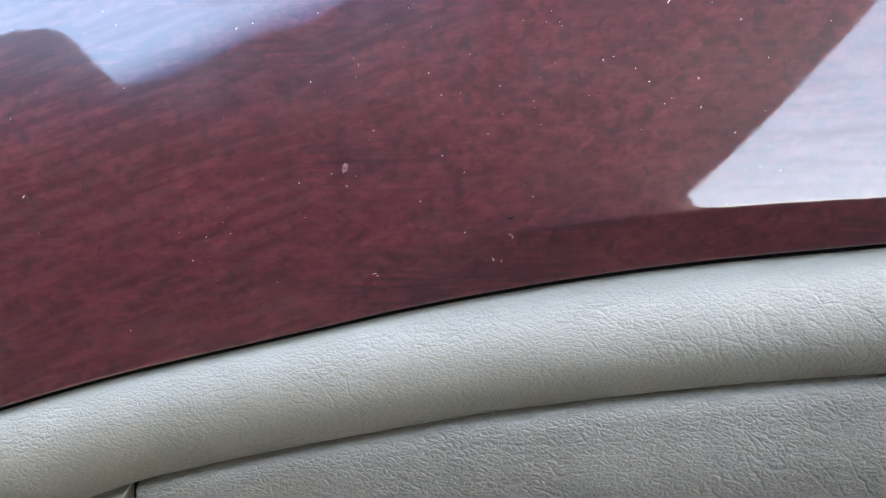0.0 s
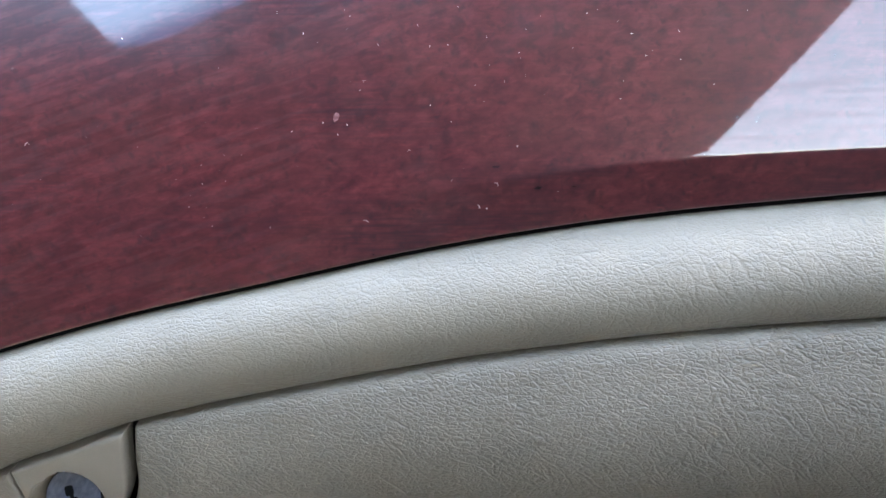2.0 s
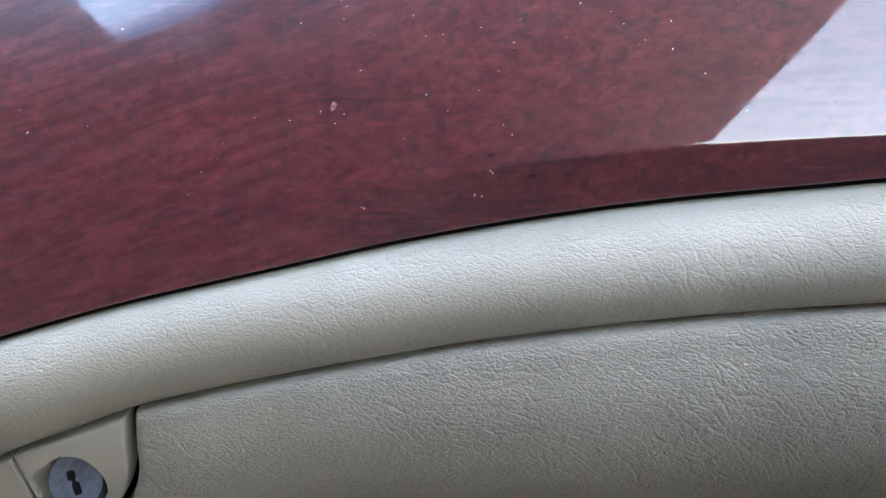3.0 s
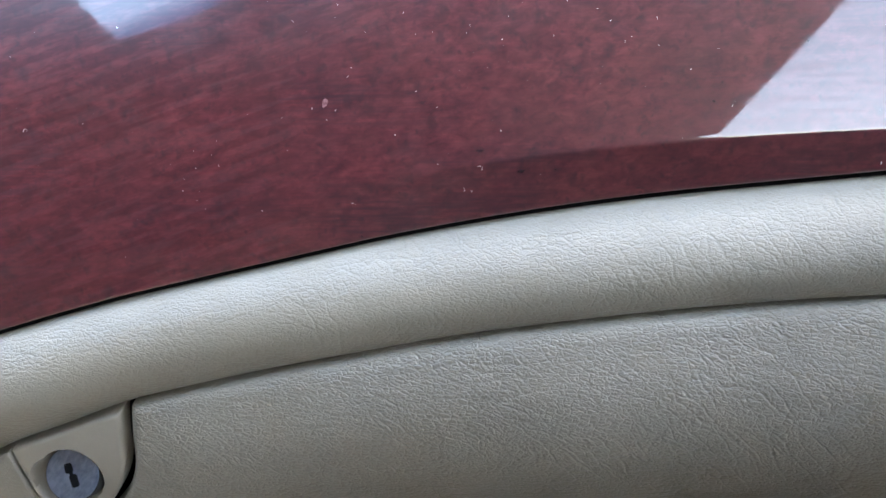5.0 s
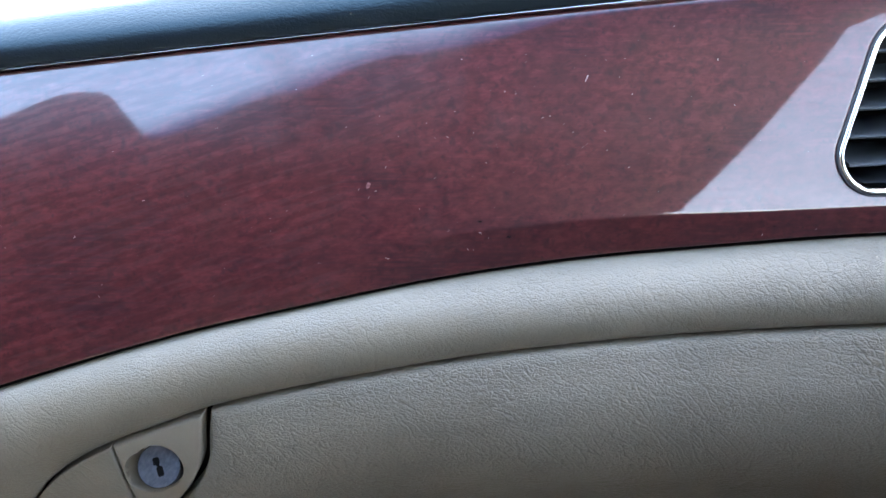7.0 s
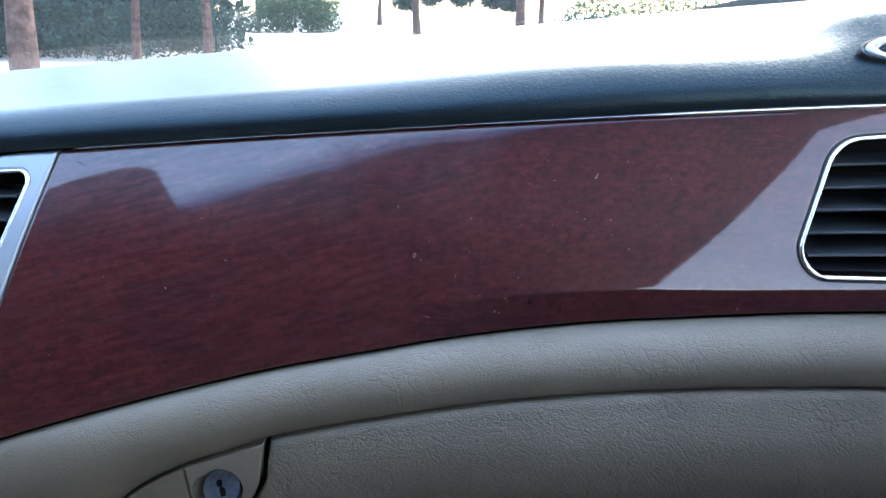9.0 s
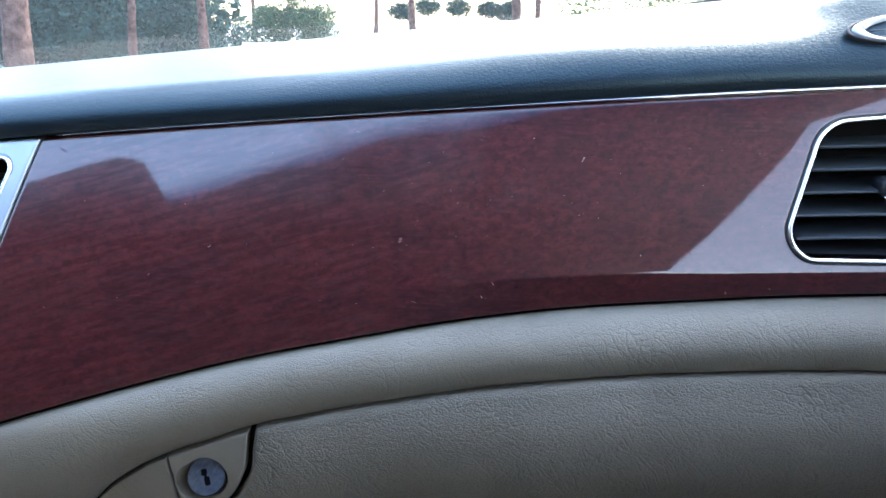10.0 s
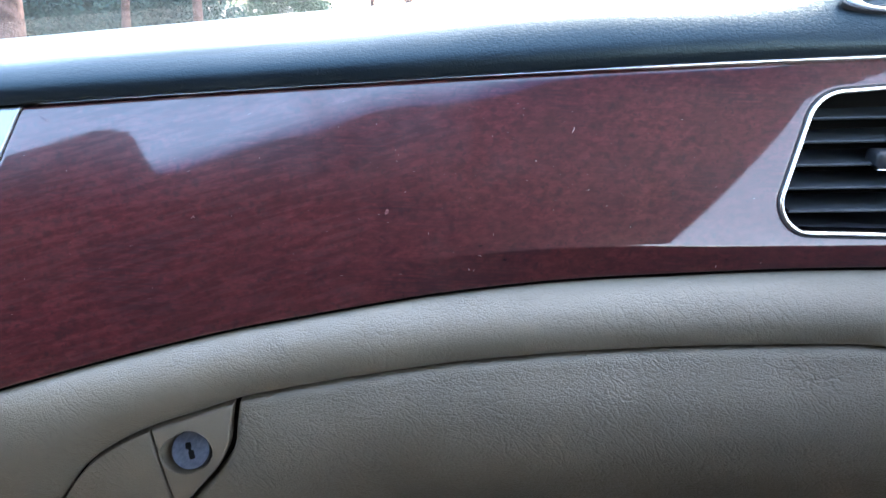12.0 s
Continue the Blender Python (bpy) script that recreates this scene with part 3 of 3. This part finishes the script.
ring = [(0.0012 * (0.75 + 0.4 * rng.random()), 2 * math.pi * k / 18) for k in range(18)]
places = [(REFLECTED_SPOT[0], REFLECTED_SPOT[1])] + [(REFLECTED_SPOT[0] + 0.85 * r * math.cos(a) + 0.25 * r * math.sin(a), REFLECTED_SPOT[1] + 1.25 * r * math.sin(a)) for r, a in ring]
reflection_verts = [(x, float(wood_depth(x, z)) - 0.0001, z) for x, z in places]
tagged(mesh_object("smudge", reflection_verts, [[0, 1 + k, 1 + (k + 1) % 18] for k in range(18)], PALE_REFLECTION, None, False), "small pale reflection painted on the lacquered wood", "smudge", kind="stuff")

# faint dark smear near the upper inner corner of the wood
sv, sf = [], []
for k in range(9):
    f = k / 8
    px, pz, w = -0.2292 + 0.0056 * f, 0.9746 - 0.0021 * f, 0.00055 * math.sin(math.pi * (0.08 + 0.84 * f)) * (1.2 if k % 2 else 0.8)
    sv += [(px, float(wood_depth(px, pz + w)) - 0.00012, pz + w), (px, float(wood_depth(px, pz - w)) - 0.00012, pz - w)]
    if k:
        sf.append([2 * k - 2, 2 * k - 1, 2 * k + 1, 2 * k])
tagged(mesh_object("smear", sv, sf, SMEAR, None, False), "small dark smear on the lacquered wood", "smear", kind="stuff")

# ---- glove box ----
glove_box = empty("glove_box", (0.08, 0.0, 0.75), "closed glove box with a grained beige vinyl door", "glove box")
XG, ZG = region(lambda z: np.maximum(LOCK_GAP(np.maximum(z, 0.72)), SEAM(z)) + 0.0002, lambda z: 0.278 + 0 * z, lambda x: GROOVE(x) - 0.0022 + 0.0008 * smooth_step(-0.14, -0.08, x) + 0.0003 * smooth_step(-0.08, 0.05, x), lambda x: 0.66 + 0 * x, ticks(0.39, 0.004), ticks(0.18, 0.003))
e = edge_distance(XG, ZG)
YG = lower_depth(XG, ZG) - 0.0038 + 0.8 * rolled(e, 0.0048) - 0.0010 * smooth_step(0, 0.03, e)
under(block("opening", (-0.13, 0.010, 0.66), (0.276, 0.0118, 0.835), SEAL, None, 0.0, "black recess behind the door"), glove_box)
under(sheet("door", XG, YG, ZG, DOOR_VINYL, None, "", 0.012), glove_box)

lock_panel = empty("lock_panel", (-0.136, -0.02, 0.77), "smooth beige plastic plate with a key lock beside the glove box", "lock panel")
XK, ZK = region(lambda z: SEAM(z) + 0.0005, lambda z: np.maximum(LOCK_GAP(z) - 0.0034, SEAM(z) + 0.0007), lambda x: GROOVE(x) - 0.0020, lambda x: 0.742 + 0 * x, ticks(0.045, 0.00035, (0, 0.0003, 0.0008, 0.0015, 0.0024)), ticks(0.055, 0.00035, (0, 0.0003, 0.0008, 0.0015, 0.0024)))
LC = (-0.1375, 0.7900)
dish = np.hypot((XK - LC[0] + 0.0052) / 0.0128, (ZK - LC[1] + 0.0030) / 0.0126)
YK = lower_depth(XK, ZK) - 0.0034 + rolled(edge_distance(XK, ZK), 0.0016) + np.maximum(0.0100 * np.clip(1 - dish**2, 0, 1) ** 0.5, 0.009 * smooth_step(0.0126, 0.0119, np.hypot(XK - LC[0], (ZK - LC[1]) * 0.96)))
PLATE = leather("beige_plate", (0.195, 0.166, 0.122), (0.235, 0.2, 0.148), 0.42, 0.16, 600.0, 0.5, 0.1, 0.05, 0.2)
under(sheet("plate", XK, YK, ZK, PLATE, None, "", 0.008, None), lock_panel)

XL, ZL = region(lambda z: -0.262 + 0.0 * z, lambda z: SEAM(z) - 0.0005, lambda x: GROOVE(x) - 0.0020, lambda x: 0.655 + 0 * x, ticks(0.1, 0.003), ticks(0.13, 0.003))
el = edge_distance(XL, ZL)
tagged(sheet("console_side_panel", XL, lower_depth(XL, ZL) - 0.0035 + rolled(el, 0.0014), ZL, LEATHER, None, "", 0.01), "beige vinyl side panel between glove box and console", "panel")


def disc_ring(bm, centre, axis_m, rings):
    """A lathe of (radius, height) rings round the local z axis of axis_m."""
    n = 48
    prev = None
    for r, h in rings:
        if r == 0:
            v = bm.verts.new(axis_m @ Vector((0, 0, h)))
            for i in range(n):
                bm.faces.new((prev[i], prev[(i + 1) % n], v))
            return
        cur = [bm.verts.new(axis_m @ Vector((r * math.cos(2 * math.pi * i / n), r * math.sin(2 * math.pi * i / n), h))) for i in range(n)]
        if prev:
            for i in range(n):
                bm.faces.new((prev[i], prev[(i + 1) % n], cur[(i + 1) % n], cur[i]))
        prev = cur


LOCK_Y = float(lower_depth(LC[0], LC[1])) - 0.0012
lock_m = Matrix.Translation((LC[0], LOCK_Y, LC[1])) @ Euler((radians(90 - 27), 0, radians(0))).to_matrix().to_4x4()
bm = bmesh.new()
disc_ring(bm, None, lock_m, [(0.0109, -0.008), (0.0109, 0.0017), (0.0106, 0.0020), (0.006, 0.0020), (0, 0.0020)])
bm2 = bmesh.new()
disc_ring(bm2, None, lock_m, [(0.0113, -0.014), (0.0113, 0.0010), (0.0112, 0.0014), (0.0109, 0.0015), (0.0106, 0.0002)])
cylinder = under(part("lock_cylinder", bm, STEEL, None, "blue-grey steel lock cylinder", False), lock_panel)
under(part("lock_rim", bm2, SEAL, None, "thin dark rim"), cylinder)
bm = bmesh.new()
for cx, cz, w, h, turn in ((-0.0013, 0.0024, 0.0028, 0.0032, 12), (0.0010, -0.0026, 0.0027, 0.0042, 16), (-0.0002, 0.0001, 0.0013, 0.003, 14)):
    vs = rounded([(-w, -h), (w, -h), (w, h), (-w, h)], [0.0009 if w < 0.002 else 0.0016] * 4, 5)
    m = lock_m @ pose(cx, cz, 0.00225, 0, 0, turn)
    f = bm.faces.new([bm.verts.new(m @ Vector((a * 0.62, b * 0.62, 0))) for a, b in vs])
keyhole = part("keyhole", bm, GAP, None, "black keyhole", False)
under(keyhole, cylinder)


# ---- air vents ----
def air_vent(name_label, P, depth, base, slat_z, tilt, knob_x):
    vent = empty("air_vent", base, name_label, "air vent", "dashboard vents")
    bezel = under(loop_sweep("bezel", P, [(-0.0004, -0.004), (-0.0001, 0.0004), (0.0003, 0.0014), (0.0009, 0.0020), (0.0017, 0.0020), (0.0023, 0.0014), (0.0026, 0.0004), (0.0028, -0.008)], depth, CHROME, None, "polished chrome bezel"), vent)
    under(loop_sweep("bezel_seal", P, [(-0.0011, -0.003), (-0.0010, 0.0008), (-0.0006, 0.0011), (-0.0001, 0.0009), (0.0004, -0.003)], depth, BLACK, None, "thin dark seal round the bezel"), bezel)
    under(loop_sweep("duct", P, [(0.0024, -0.002), (0.0030, -0.012), (0.004, -0.02), (0.007, -0.055), (0.03, -0.056), (0.042, -0.056)], depth, BLACK, None, "black plastic duct"), vent)
    x0, x1 = P[:, 0].min(), P[:, 0].max()
    for n, z in enumerate(slat_z):
        zz = [z + tilt * (x - x0) for x in (x0, x1)]
        cut = []
        for a, b in zip(P, np.roll(P, -1, 0)):
            if (a[1] - z - tilt * (a[0] - x0)) * (b[1] - z - tilt * (b[0] - x0)) < 0:
                f = (z + tilt * (a[0] - x0) - a[1]) / ((b[1] - a[1]) - tilt * (b[0] - a[0]))
                cut.append(a[0] + f * (b[0] - a[0]))
        a, b = min(cut) + 0.0066, max(cut) - 0.0066
        bm = bmesh.new()
        rows = []
        sect = [(0.0, -0.0002), (-0.0004, 0.0005), (0.0, 0.0012), (0.0012, 0.0016), (0.030, 0.0042), (0.030, 0.0024), (0.0012, -0.0006)]
        for x in np.linspace(a, b, 9):
            y = float(depth(x, z)) + 0.0075
            zx = z + tilt * (x - x0)
            rows.append([bm.verts.new((x, y + dy, zx + dz)) for dy, dz in sect])
        k = len(sect)
        for r, s in zip(rows, rows[1:]):
            for i in range(k):
                bm.faces.new((r[i], r[(i + 1) % k], s[(i + 1) % k], s[i]))
        bm.faces.new(rows[0])
        bm.faces.new(rows[-1][::-1])
        under(part("slat", bm, SLAT, None, "", False), vent)
    if knob_x:
        z = slat_z[2] + tilt * (knob_x - x0)
        y = float(depth(knob_x, z)) + 0.002
        knob = under(block("knob", (knob_x, y - 0.001, z - 0.0015), (knob_x + 0.03, y + 0.016, z + 0.0085), BLACK, None, 0.0032, "black slider knob", 4), vent)
        kb = block("knob_lip", (knob_x + 0.0008, y - 0.0012, z - 0.0022), (knob_x + 0.0303, y + 0.004, z - 0.0013), CHROME, None, 0.0004, "chrome lip", 3)
        under(kb, knob)
    return vent


air_vent("black louvred air vent with chrome bezel in the wood", VENT, vent_depth, (0.27, 0.03, 0.92), [0.9235, 0.936, 0.9485, 0.961, 0.9737], 0.03, 0.2532)
air_vent("black louvred middle air vent with chrome bezel in silver trim", VENT_LEFT, side_depth, (-0.33, 0.03, 0.9), [0.899, 0.912, 0.925, 0.938, 0.951], 0.02, 0)

# oval demister outlet let into the top pad
oy, oz = top_profile(0.283)[24]
outlet = empty("demister_outlet", (0.283, oy, oz), "oval demister outlet with a pale ring in the top pad", "air outlet")
om = Matrix.Translation((0.283, oy, oz)) @ Euler((radians(51), radians(-3), radians(2))).to_matrix().to_4x4() @ Matrix.Diagonal((4.2, 1.0, 1.0, 1))
bm = bmesh.new()
disc_ring(bm, None, om, [(0.0108, -0.006), (0.0108, 0.0008), (0.0104, 0.0014), (0.0091, 0.0008), (0.0085, -0.006)])
under(part("outlet_ring", bm, SILVER, None, "pale silver ring"), outlet)
# black outer ring modelled in place of the silver ring's thin shadow edge
bm = bmesh.new()
disc_ring(bm, None, om, [(0.0116, -0.008), (0.0116, 0.0002), (0.0114, 0.0005), (0.0109, 0.0002), (0.0109, -0.004)])
under(part("outlet_shadow", bm, BLACK, None, "black ring standing in for the thin shadow round the outlet"), outlet)
bm = bmesh.new()
disc_ring(bm, None, om, [(0.0088, -0.0045), (0.005, -0.0055), (0, -0.006)])
grille = under(part("outlet_grille", bm, GAP, None, "dark grille"), outlet)
for off, half in ((-0.0035, 0.0070), (0.0010, 0.0080), (0.0052, 0.0055)):
    bm = bmesh.new()
    box(bm, (-half, off - 0.0006, -0.0040), (half, off + 0.0006, -0.0015), 0.0003, 1)
    bm.transform(om)
    under(part("grille_bar", bm, SLAT, None, "", False), grille)

# ---- the car round it ----
ceiling = prism("ceiling", [(0.36, -2.2, 1.32), (0.36, -0.395, 1.32), (-0.25, -0.395, 1.32), (-0.30, -0.420, 1.32), (-0.38, -0.465, 1.32), (-0.45, -0.465, 1.32), (-0.48, -0.38, 1.32), (-1.10, -0.38, 1.32), (-1.10, -2.2, 1.32)], (0, 0, 0.045), LINER)
tagged(ceiling, "grey cloth headliner of the car", "ceiling", kind="structure")
# added black lip keeps the headliner's lit edge out of the wood's reflection
xl = np.array([-1.10, -0.48, -0.45, -0.38, -0.30, -0.25, -0.10])
yl = np.array([-0.38, -0.38, -0.465, -0.465, -0.420, -0.395, -0.395]) + 0.004
tagged(sheet("trim", np.stack([xl, xl], 1), np.stack([yl, yl], 1), np.array([[1.308, 1.368]] * 7), MATT, None, "", 0.003), "unseen black lip added to hide the headliner's lit front edge", "trim", kind="structure")
HEADER = curve([(-0.30, -0.412), (-0.24, -0.380), (-0.19, -0.340), (-0.14, -0.288), (-0.09, -0.258), (-0.04, -0.262), (0.05, -0.280), (0.36, -0.310)])
xh = np.linspace(-0.30, 0.35, 60)
XH = np.repeat(xh[:, None], 2, 1)
YH = np.stack([HEADER(xh), np.full_like(xh, -0.40)], 1)
tagged(sheet("trim", XH, YH, 1.330 - 0.343 * (YH + 0.39), MATT, None, "", 0), "black band along the top of the windscreen", "trim", kind="structure")
tagged(block("floor", (-1.2, -2.3, 0.24), (0.50, 0.6, 0.28), CARPET), "beige carpeted car floor", "floor", kind="structure")
# unseen wall in place of a rear window, keeps its light off the wood
tagged(block("wall_rear", (-1.2, -2.26, 0.28), (0.50, -2.2, 1.365), TRIM), "unseen dark wall added to close the rear of the cabin", "wall", kind="structure")
tagged(block("wall_front", (-1.2, 0.50, 0.24), (0.50, 0.53, 0.95), TRIM), "bulkhead under the windscreen", "wall", kind="structure")


def car_side(name, x, out, label, window):
    """Door and rear quarter with the window's opening between sill and roof rail, or closed by an added panel."""
    s = 1 if out > 0 else -1
    side = empty(name, (x, -0.8, 0.28), label, "wall", kind="structure")
    a, b = sorted((x, x + out))
    under(block("door_panel", (a, -2.2, 0.28), (b, 0.55, 1.05 if not window else 0.995), DOOR_TRIM, None, 0.01), side)
    rx = x - s * (0.045 if window else 0.055)
    c, d = sorted((rx, rx + out))
    under(block("roof_rail", (c, -2.2, 1.334 if window else 1.304), (d, -0.1, 1.395 if window else 1.365), TRIM, None, 0.006), side)
    if not window:
        # unseen panel added over the window's opening, shuts out light from this side
        under(prism("closing_panel", [(x, -2.2, 0.965), (x, 0.44, 0.965), (rx, -0.38, 1.289), (rx, -2.2, 1.289)], (out, 0, 0), TRIM), side)
    else:
        under(prism("rear_pillar", [(x, -2.2, 0.995), (x, -1.41, 0.995), (rx, -1.45, 1.334), (rx, -2.2, 1.334)], (out, 0, 0), TRIM), side)
        pane = under(prism("window_pane", [(x + s * 0.012, 0.38, 0.995), (x + s * 0.012, -1.41, 0.995), (rx + s * 0.012, -1.45, 1.336), (rx + s * 0.012, -0.32, 1.336)], (s * 0.004, 0, 0), GLASS), side)
        pane.visible_shadow = False
    under(prism("front_pillar", [(x, 0.45 if window else 0.55, 0.965), (x, 0.30 if window else 0.44, 0.965), (rx, -0.45 if window else -0.37, 1.334), (rx, -0.30 if window else -0.26, 1.334)], (out * 0.8, 0, 0), LINER, None, "slim trimmed windscreen pillar"), side)
    return side


car_side("wall_right", 0.40, 0.05, "passenger door and quarter trim with window", True)
car_side("wall_left", -1.12, -0.05, "unseen driver side of the car, closed without its window", False)

windscreen = empty("window_1", (-0.36, 0.46, 1.04), "raked windscreen over the dashboard", "window", kind="structure")
bm = bmesh.new()
rows = []
for u in np.linspace(0, 1, 41):
    x = -1.14 + u * 1.55
    bow = 0.05 * (1 - ((x + 0.37) / 0.78) ** 2)
    rows.append([bm.verts.new((x, (0.47 + bow * (1 - v)) + v * (-0.48 - 0.47), (1.035 + 0.085 * x) * (1 - v) + 1.362 * v)) for v in np.linspace(-0.08, 1, 9)])
for r, s in zip(rows, rows[1:]):
    for i in range(8):
        bm.faces.new((r[i], r[i + 1], s[i + 1], s[i]))
pane = under(part("windscreen_pane", bm, SCREEN_GLASS), windscreen)
pane.visible_shadow = False
# black ceramic edge at the foot of the glass, widening into the corner
XF = np.repeat(np.linspace(0.10, 0.42, 30)[:, None], 2, 1)
hf = 0.004 + 0.02 * smooth_step(0.24, 0.40, XF[:, :1])
ZF = 1.037 + 0.085 * XF + np.concatenate([0 * hf - 0.02, hf], 1)
under(sheet("black_edge", XF, 0.488 + 0 * XF, ZF, BLACK, None, "black edge band of the windscreen", 0), windscreen)

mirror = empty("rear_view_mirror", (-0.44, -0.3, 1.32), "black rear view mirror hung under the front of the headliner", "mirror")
mm = Matrix.Translation((-0.53, -0.30, 1.205)) @ Euler((radians(14), radians(-8), radians(-5))).to_matrix().to_4x4()
bm = bmesh.new()
box(bm, (-0.12, -0.008, -0.040), (0.12, 0.072, 0.040), 0.034, 6)
bm.transform(mm)
housing = under(part("mirror_housing", bm, MATT), mirror)
bm = bmesh.new()
box(bm, (-0.085, -0.0095, -0.010), (0.07, -0.0075, 0.010), 0.0008, 1)
bm.transform(mm)
under(part("mirror_face", bm, MIRROR), housing)
# added flat plate, cut to the mirror's dark outline in the wood's reflection
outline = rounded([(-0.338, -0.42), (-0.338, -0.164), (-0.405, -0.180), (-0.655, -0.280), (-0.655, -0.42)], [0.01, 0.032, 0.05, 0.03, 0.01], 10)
under(prism("mirror_silhouette", [(x, y, 1.236) for x, y in outline], (0, 0, 0.014), MATT, None, "unseen flat black plate added to give the mirror's reflected outline"), mirror)
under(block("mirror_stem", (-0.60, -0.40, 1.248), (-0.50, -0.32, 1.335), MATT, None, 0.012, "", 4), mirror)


# ---- outside ----
def leaves(name, blobs, count, size, material, seed, kind="", label="", category=""):
    """Many small leaf blades scattered through soft ellipsoids (x, y, z, rx, ry, rz)."""
    rng = np.random.default_rng(seed)
    blobs = np.array(blobs, float)
    w = np.prod(blobs[:, 3:], 1) ** 0.7
    pick = rng.choice(len(blobs), count, p=w / w.sum())
    d = rng.normal(size=(count, 3))
    d /= np.linalg.norm(d, axis=1)[:, None]
    c = blobs[pick, :3] + d * (rng.random((count, 1)) ** 0.4) * blobs[pick, 3:] * (0.85 + 0.3 * rng.random((count, 1)))
    a, b = rng.normal(size=(2, count, 3))
    a /= np.linalg.norm(a, axis=1)[:, None]
    b -= a * (a * b).sum(1)[:, None]
    b /= np.linalg.norm(b, axis=1)[:, None]
    s = size * (0.5 + rng.random((count, 1)))
    verts = np.stack([c - a * s, c + b * s * 0.45, c + a * s, c - b * s * 0.45], 1).reshape(-1, 3)
    faces = (np.arange(count * 4).reshape(-1, 4)).tolist()
    ob = mesh_object(name, verts, faces, material, None, False)
    return tagged(ob, label, category, "", kind) if label else ob


def tree(x, y, r, height, lean, seed, label):
    """Tapered trunk with limbs and a loose crown of leaves."""
    rng = np.random.default_rng(seed)
    t = empty("tree", (x, y, 0), label, "tree", "trees beyond the windscreen")
    bm = bmesh.new()
    n, rows = 14, []
    for k in range(25):
        f = k / 24
        rad = r * (1.0 - 0.45 * f) * (1 + 0.35 * math.exp(-f * 30)) * (1 + 0.06 * rng.normal())
        cx, cy = x + lean * f * height + 0.06 * math.sin(f * 9 + seed), y + 0.05 * math.cos(f * 7 + seed)
        rows.append([bm.verts.new((cx + rad * math.cos(2 * math.pi * i / n) * (1 + 0.07 * rng.normal()), cy + rad * math.sin(2 * math.pi * i / n), f * height)) for i in range(n)])
    for p, q in zip(rows, rows[1:]):
        for i in range(n):
            bm.faces.new((p[i], p[(i + 1) % n], q[(i + 1) % n], q[i]))
    trunk = under(part("trunk", bm, BARK), t)
    blobs = []
    for k in range(6):
        a = 2 * math.pi * k / 6 + rng.random()
        L, z0 = height * (0.14 + 0.1 * rng.random()), height * (0.72 + 0.25 * rng.random())
        p0 = Vector((x + lean * z0, y, z0))
        p1 = p0 + Vector((math.cos(a) * L, math.sin(a) * L, L * 0.5))
        bm = bmesh.new()
        bmesh.ops.create_cone(bm, cap_ends=True, segments=7, radius1=r * 0.3, radius2=r * 0.08, depth=(p1 - p0).length, matrix=Matrix.Translation((p0 + p1) / 2) @ (p1 - p0).to_track_quat("Z", "Y").to_matrix().to_4x4())
        under(part("limb", bm, BARK), trunk)
        blobs.append((*p1, height * 0.11, height * 0.11, height * 0.08))
    under(leaves("crown", blobs, 1400, 0.22, LEAF, seed), t)
    return t


tagged(mesh_object("ground", [(-600, -600, 0), (600, -600, 0), (600, 900, 0), (-600, 900, 0)], [[0, 1, 2, 3]], GROUND, None, False), "pale bare ground around the car", "ground", kind="structure")


def at(px, d):
    """Sideways place of a bearing (thousandths) at distance d."""
    return px * d / 1000.0


for n, (px, d, r, hgt, lean) in enumerate([(-541, 9.5, 0.165, 9, 0.0), (-396, 14, 0.07, 8, 0.012), (-309, 14, 0.08, 8, 0.0), (-236, 60, 0.16, 12, 0.0), (-47, 40, 0.17, 11, 0.0), (79, 30, 0.17, 10, 0.0), (103, 42, 0.16, 10, 0.0), (-90, 75, 0.2, 12, 0.0)]):
    tree(at(px, d), d, r, hgt, lean, 11 + n, "tall tree with a reddish brown bare trunk")

rng = np.random.default_rng(5)
blobs = [(at(b, 19) + rng.normal() * 0.4, 18.5 + 4 * rng.random(), z + 0.2 * rng.normal(), 0.8 + 0.4 * rng.random(), 0.8, 0.6 + 0.3 * rng.random()) for b in range(-790, -312, 26) for z in (0.3, 0.9, 1.7, 2.6, 3.6)]
leaves("woodland", blobs + [(b[0] * 1.2, b[1] * 1.2, b[2] * 1.1, 1.5, 1.2, 1.2) for b in blobs], 140000, 0.062, LEAF, 3, "stuff", "dense dark green woodland beyond the car park", "woodland")
leaves("woodland", [(b[0] * 1.4, b[1] * 1.35, b[2] * 1.2, 2.0, 1.0, 1.6) for b in blobs], 11000, 0.26, LEAF, 13, "stuff", "deeper dark green woodland behind the trees", "woodland")
blobs = [(at(b, 45) + rng.normal() * 0.4, 45 + 3 * rng.random(), z, 0.8, 0.9, 0.6 + 0.3 * rng.random()) for b in range(-243, -153, 14) for z in (0.5, 1.4)]
blobs += [(at(b, 45), 46, 2.2 + 0.8 * rng.random(), 0.6, 0.6, 0.5) for b in (-218, -193, -178)]
leaves("shrub", blobs, 16000, 0.075, LEAF_LIGHT, 4, "stuff", "loose green shrub on the pale ground", "shrub")
blobs = [(at(b, 55) + rng.normal() * 0.3, 56, 1.6 + 0.5 * rng.random(), 0.9, 0.8, 0.6) for b in (-52, -40, 8, 50, 66, 80)]
leaves("bushes", blobs, 11000, 0.085, LEAF, 6, "stuff", "small far bushes along the lot", "bush")
blobs = [(at(b, 24) + rng.normal() * 0.3, 24 + 2 * rng.random(), z, 1.0, 0.9, 0.9) for b in range(150, 520, 22) for z in (0.6, 1.6, 2.8, 4.2)]
leaves("hedge", blobs, 40000, 0.05, LEAF_LIGHT, 7, "stuff", "tall bright green hedge beside the lot", "hedge")
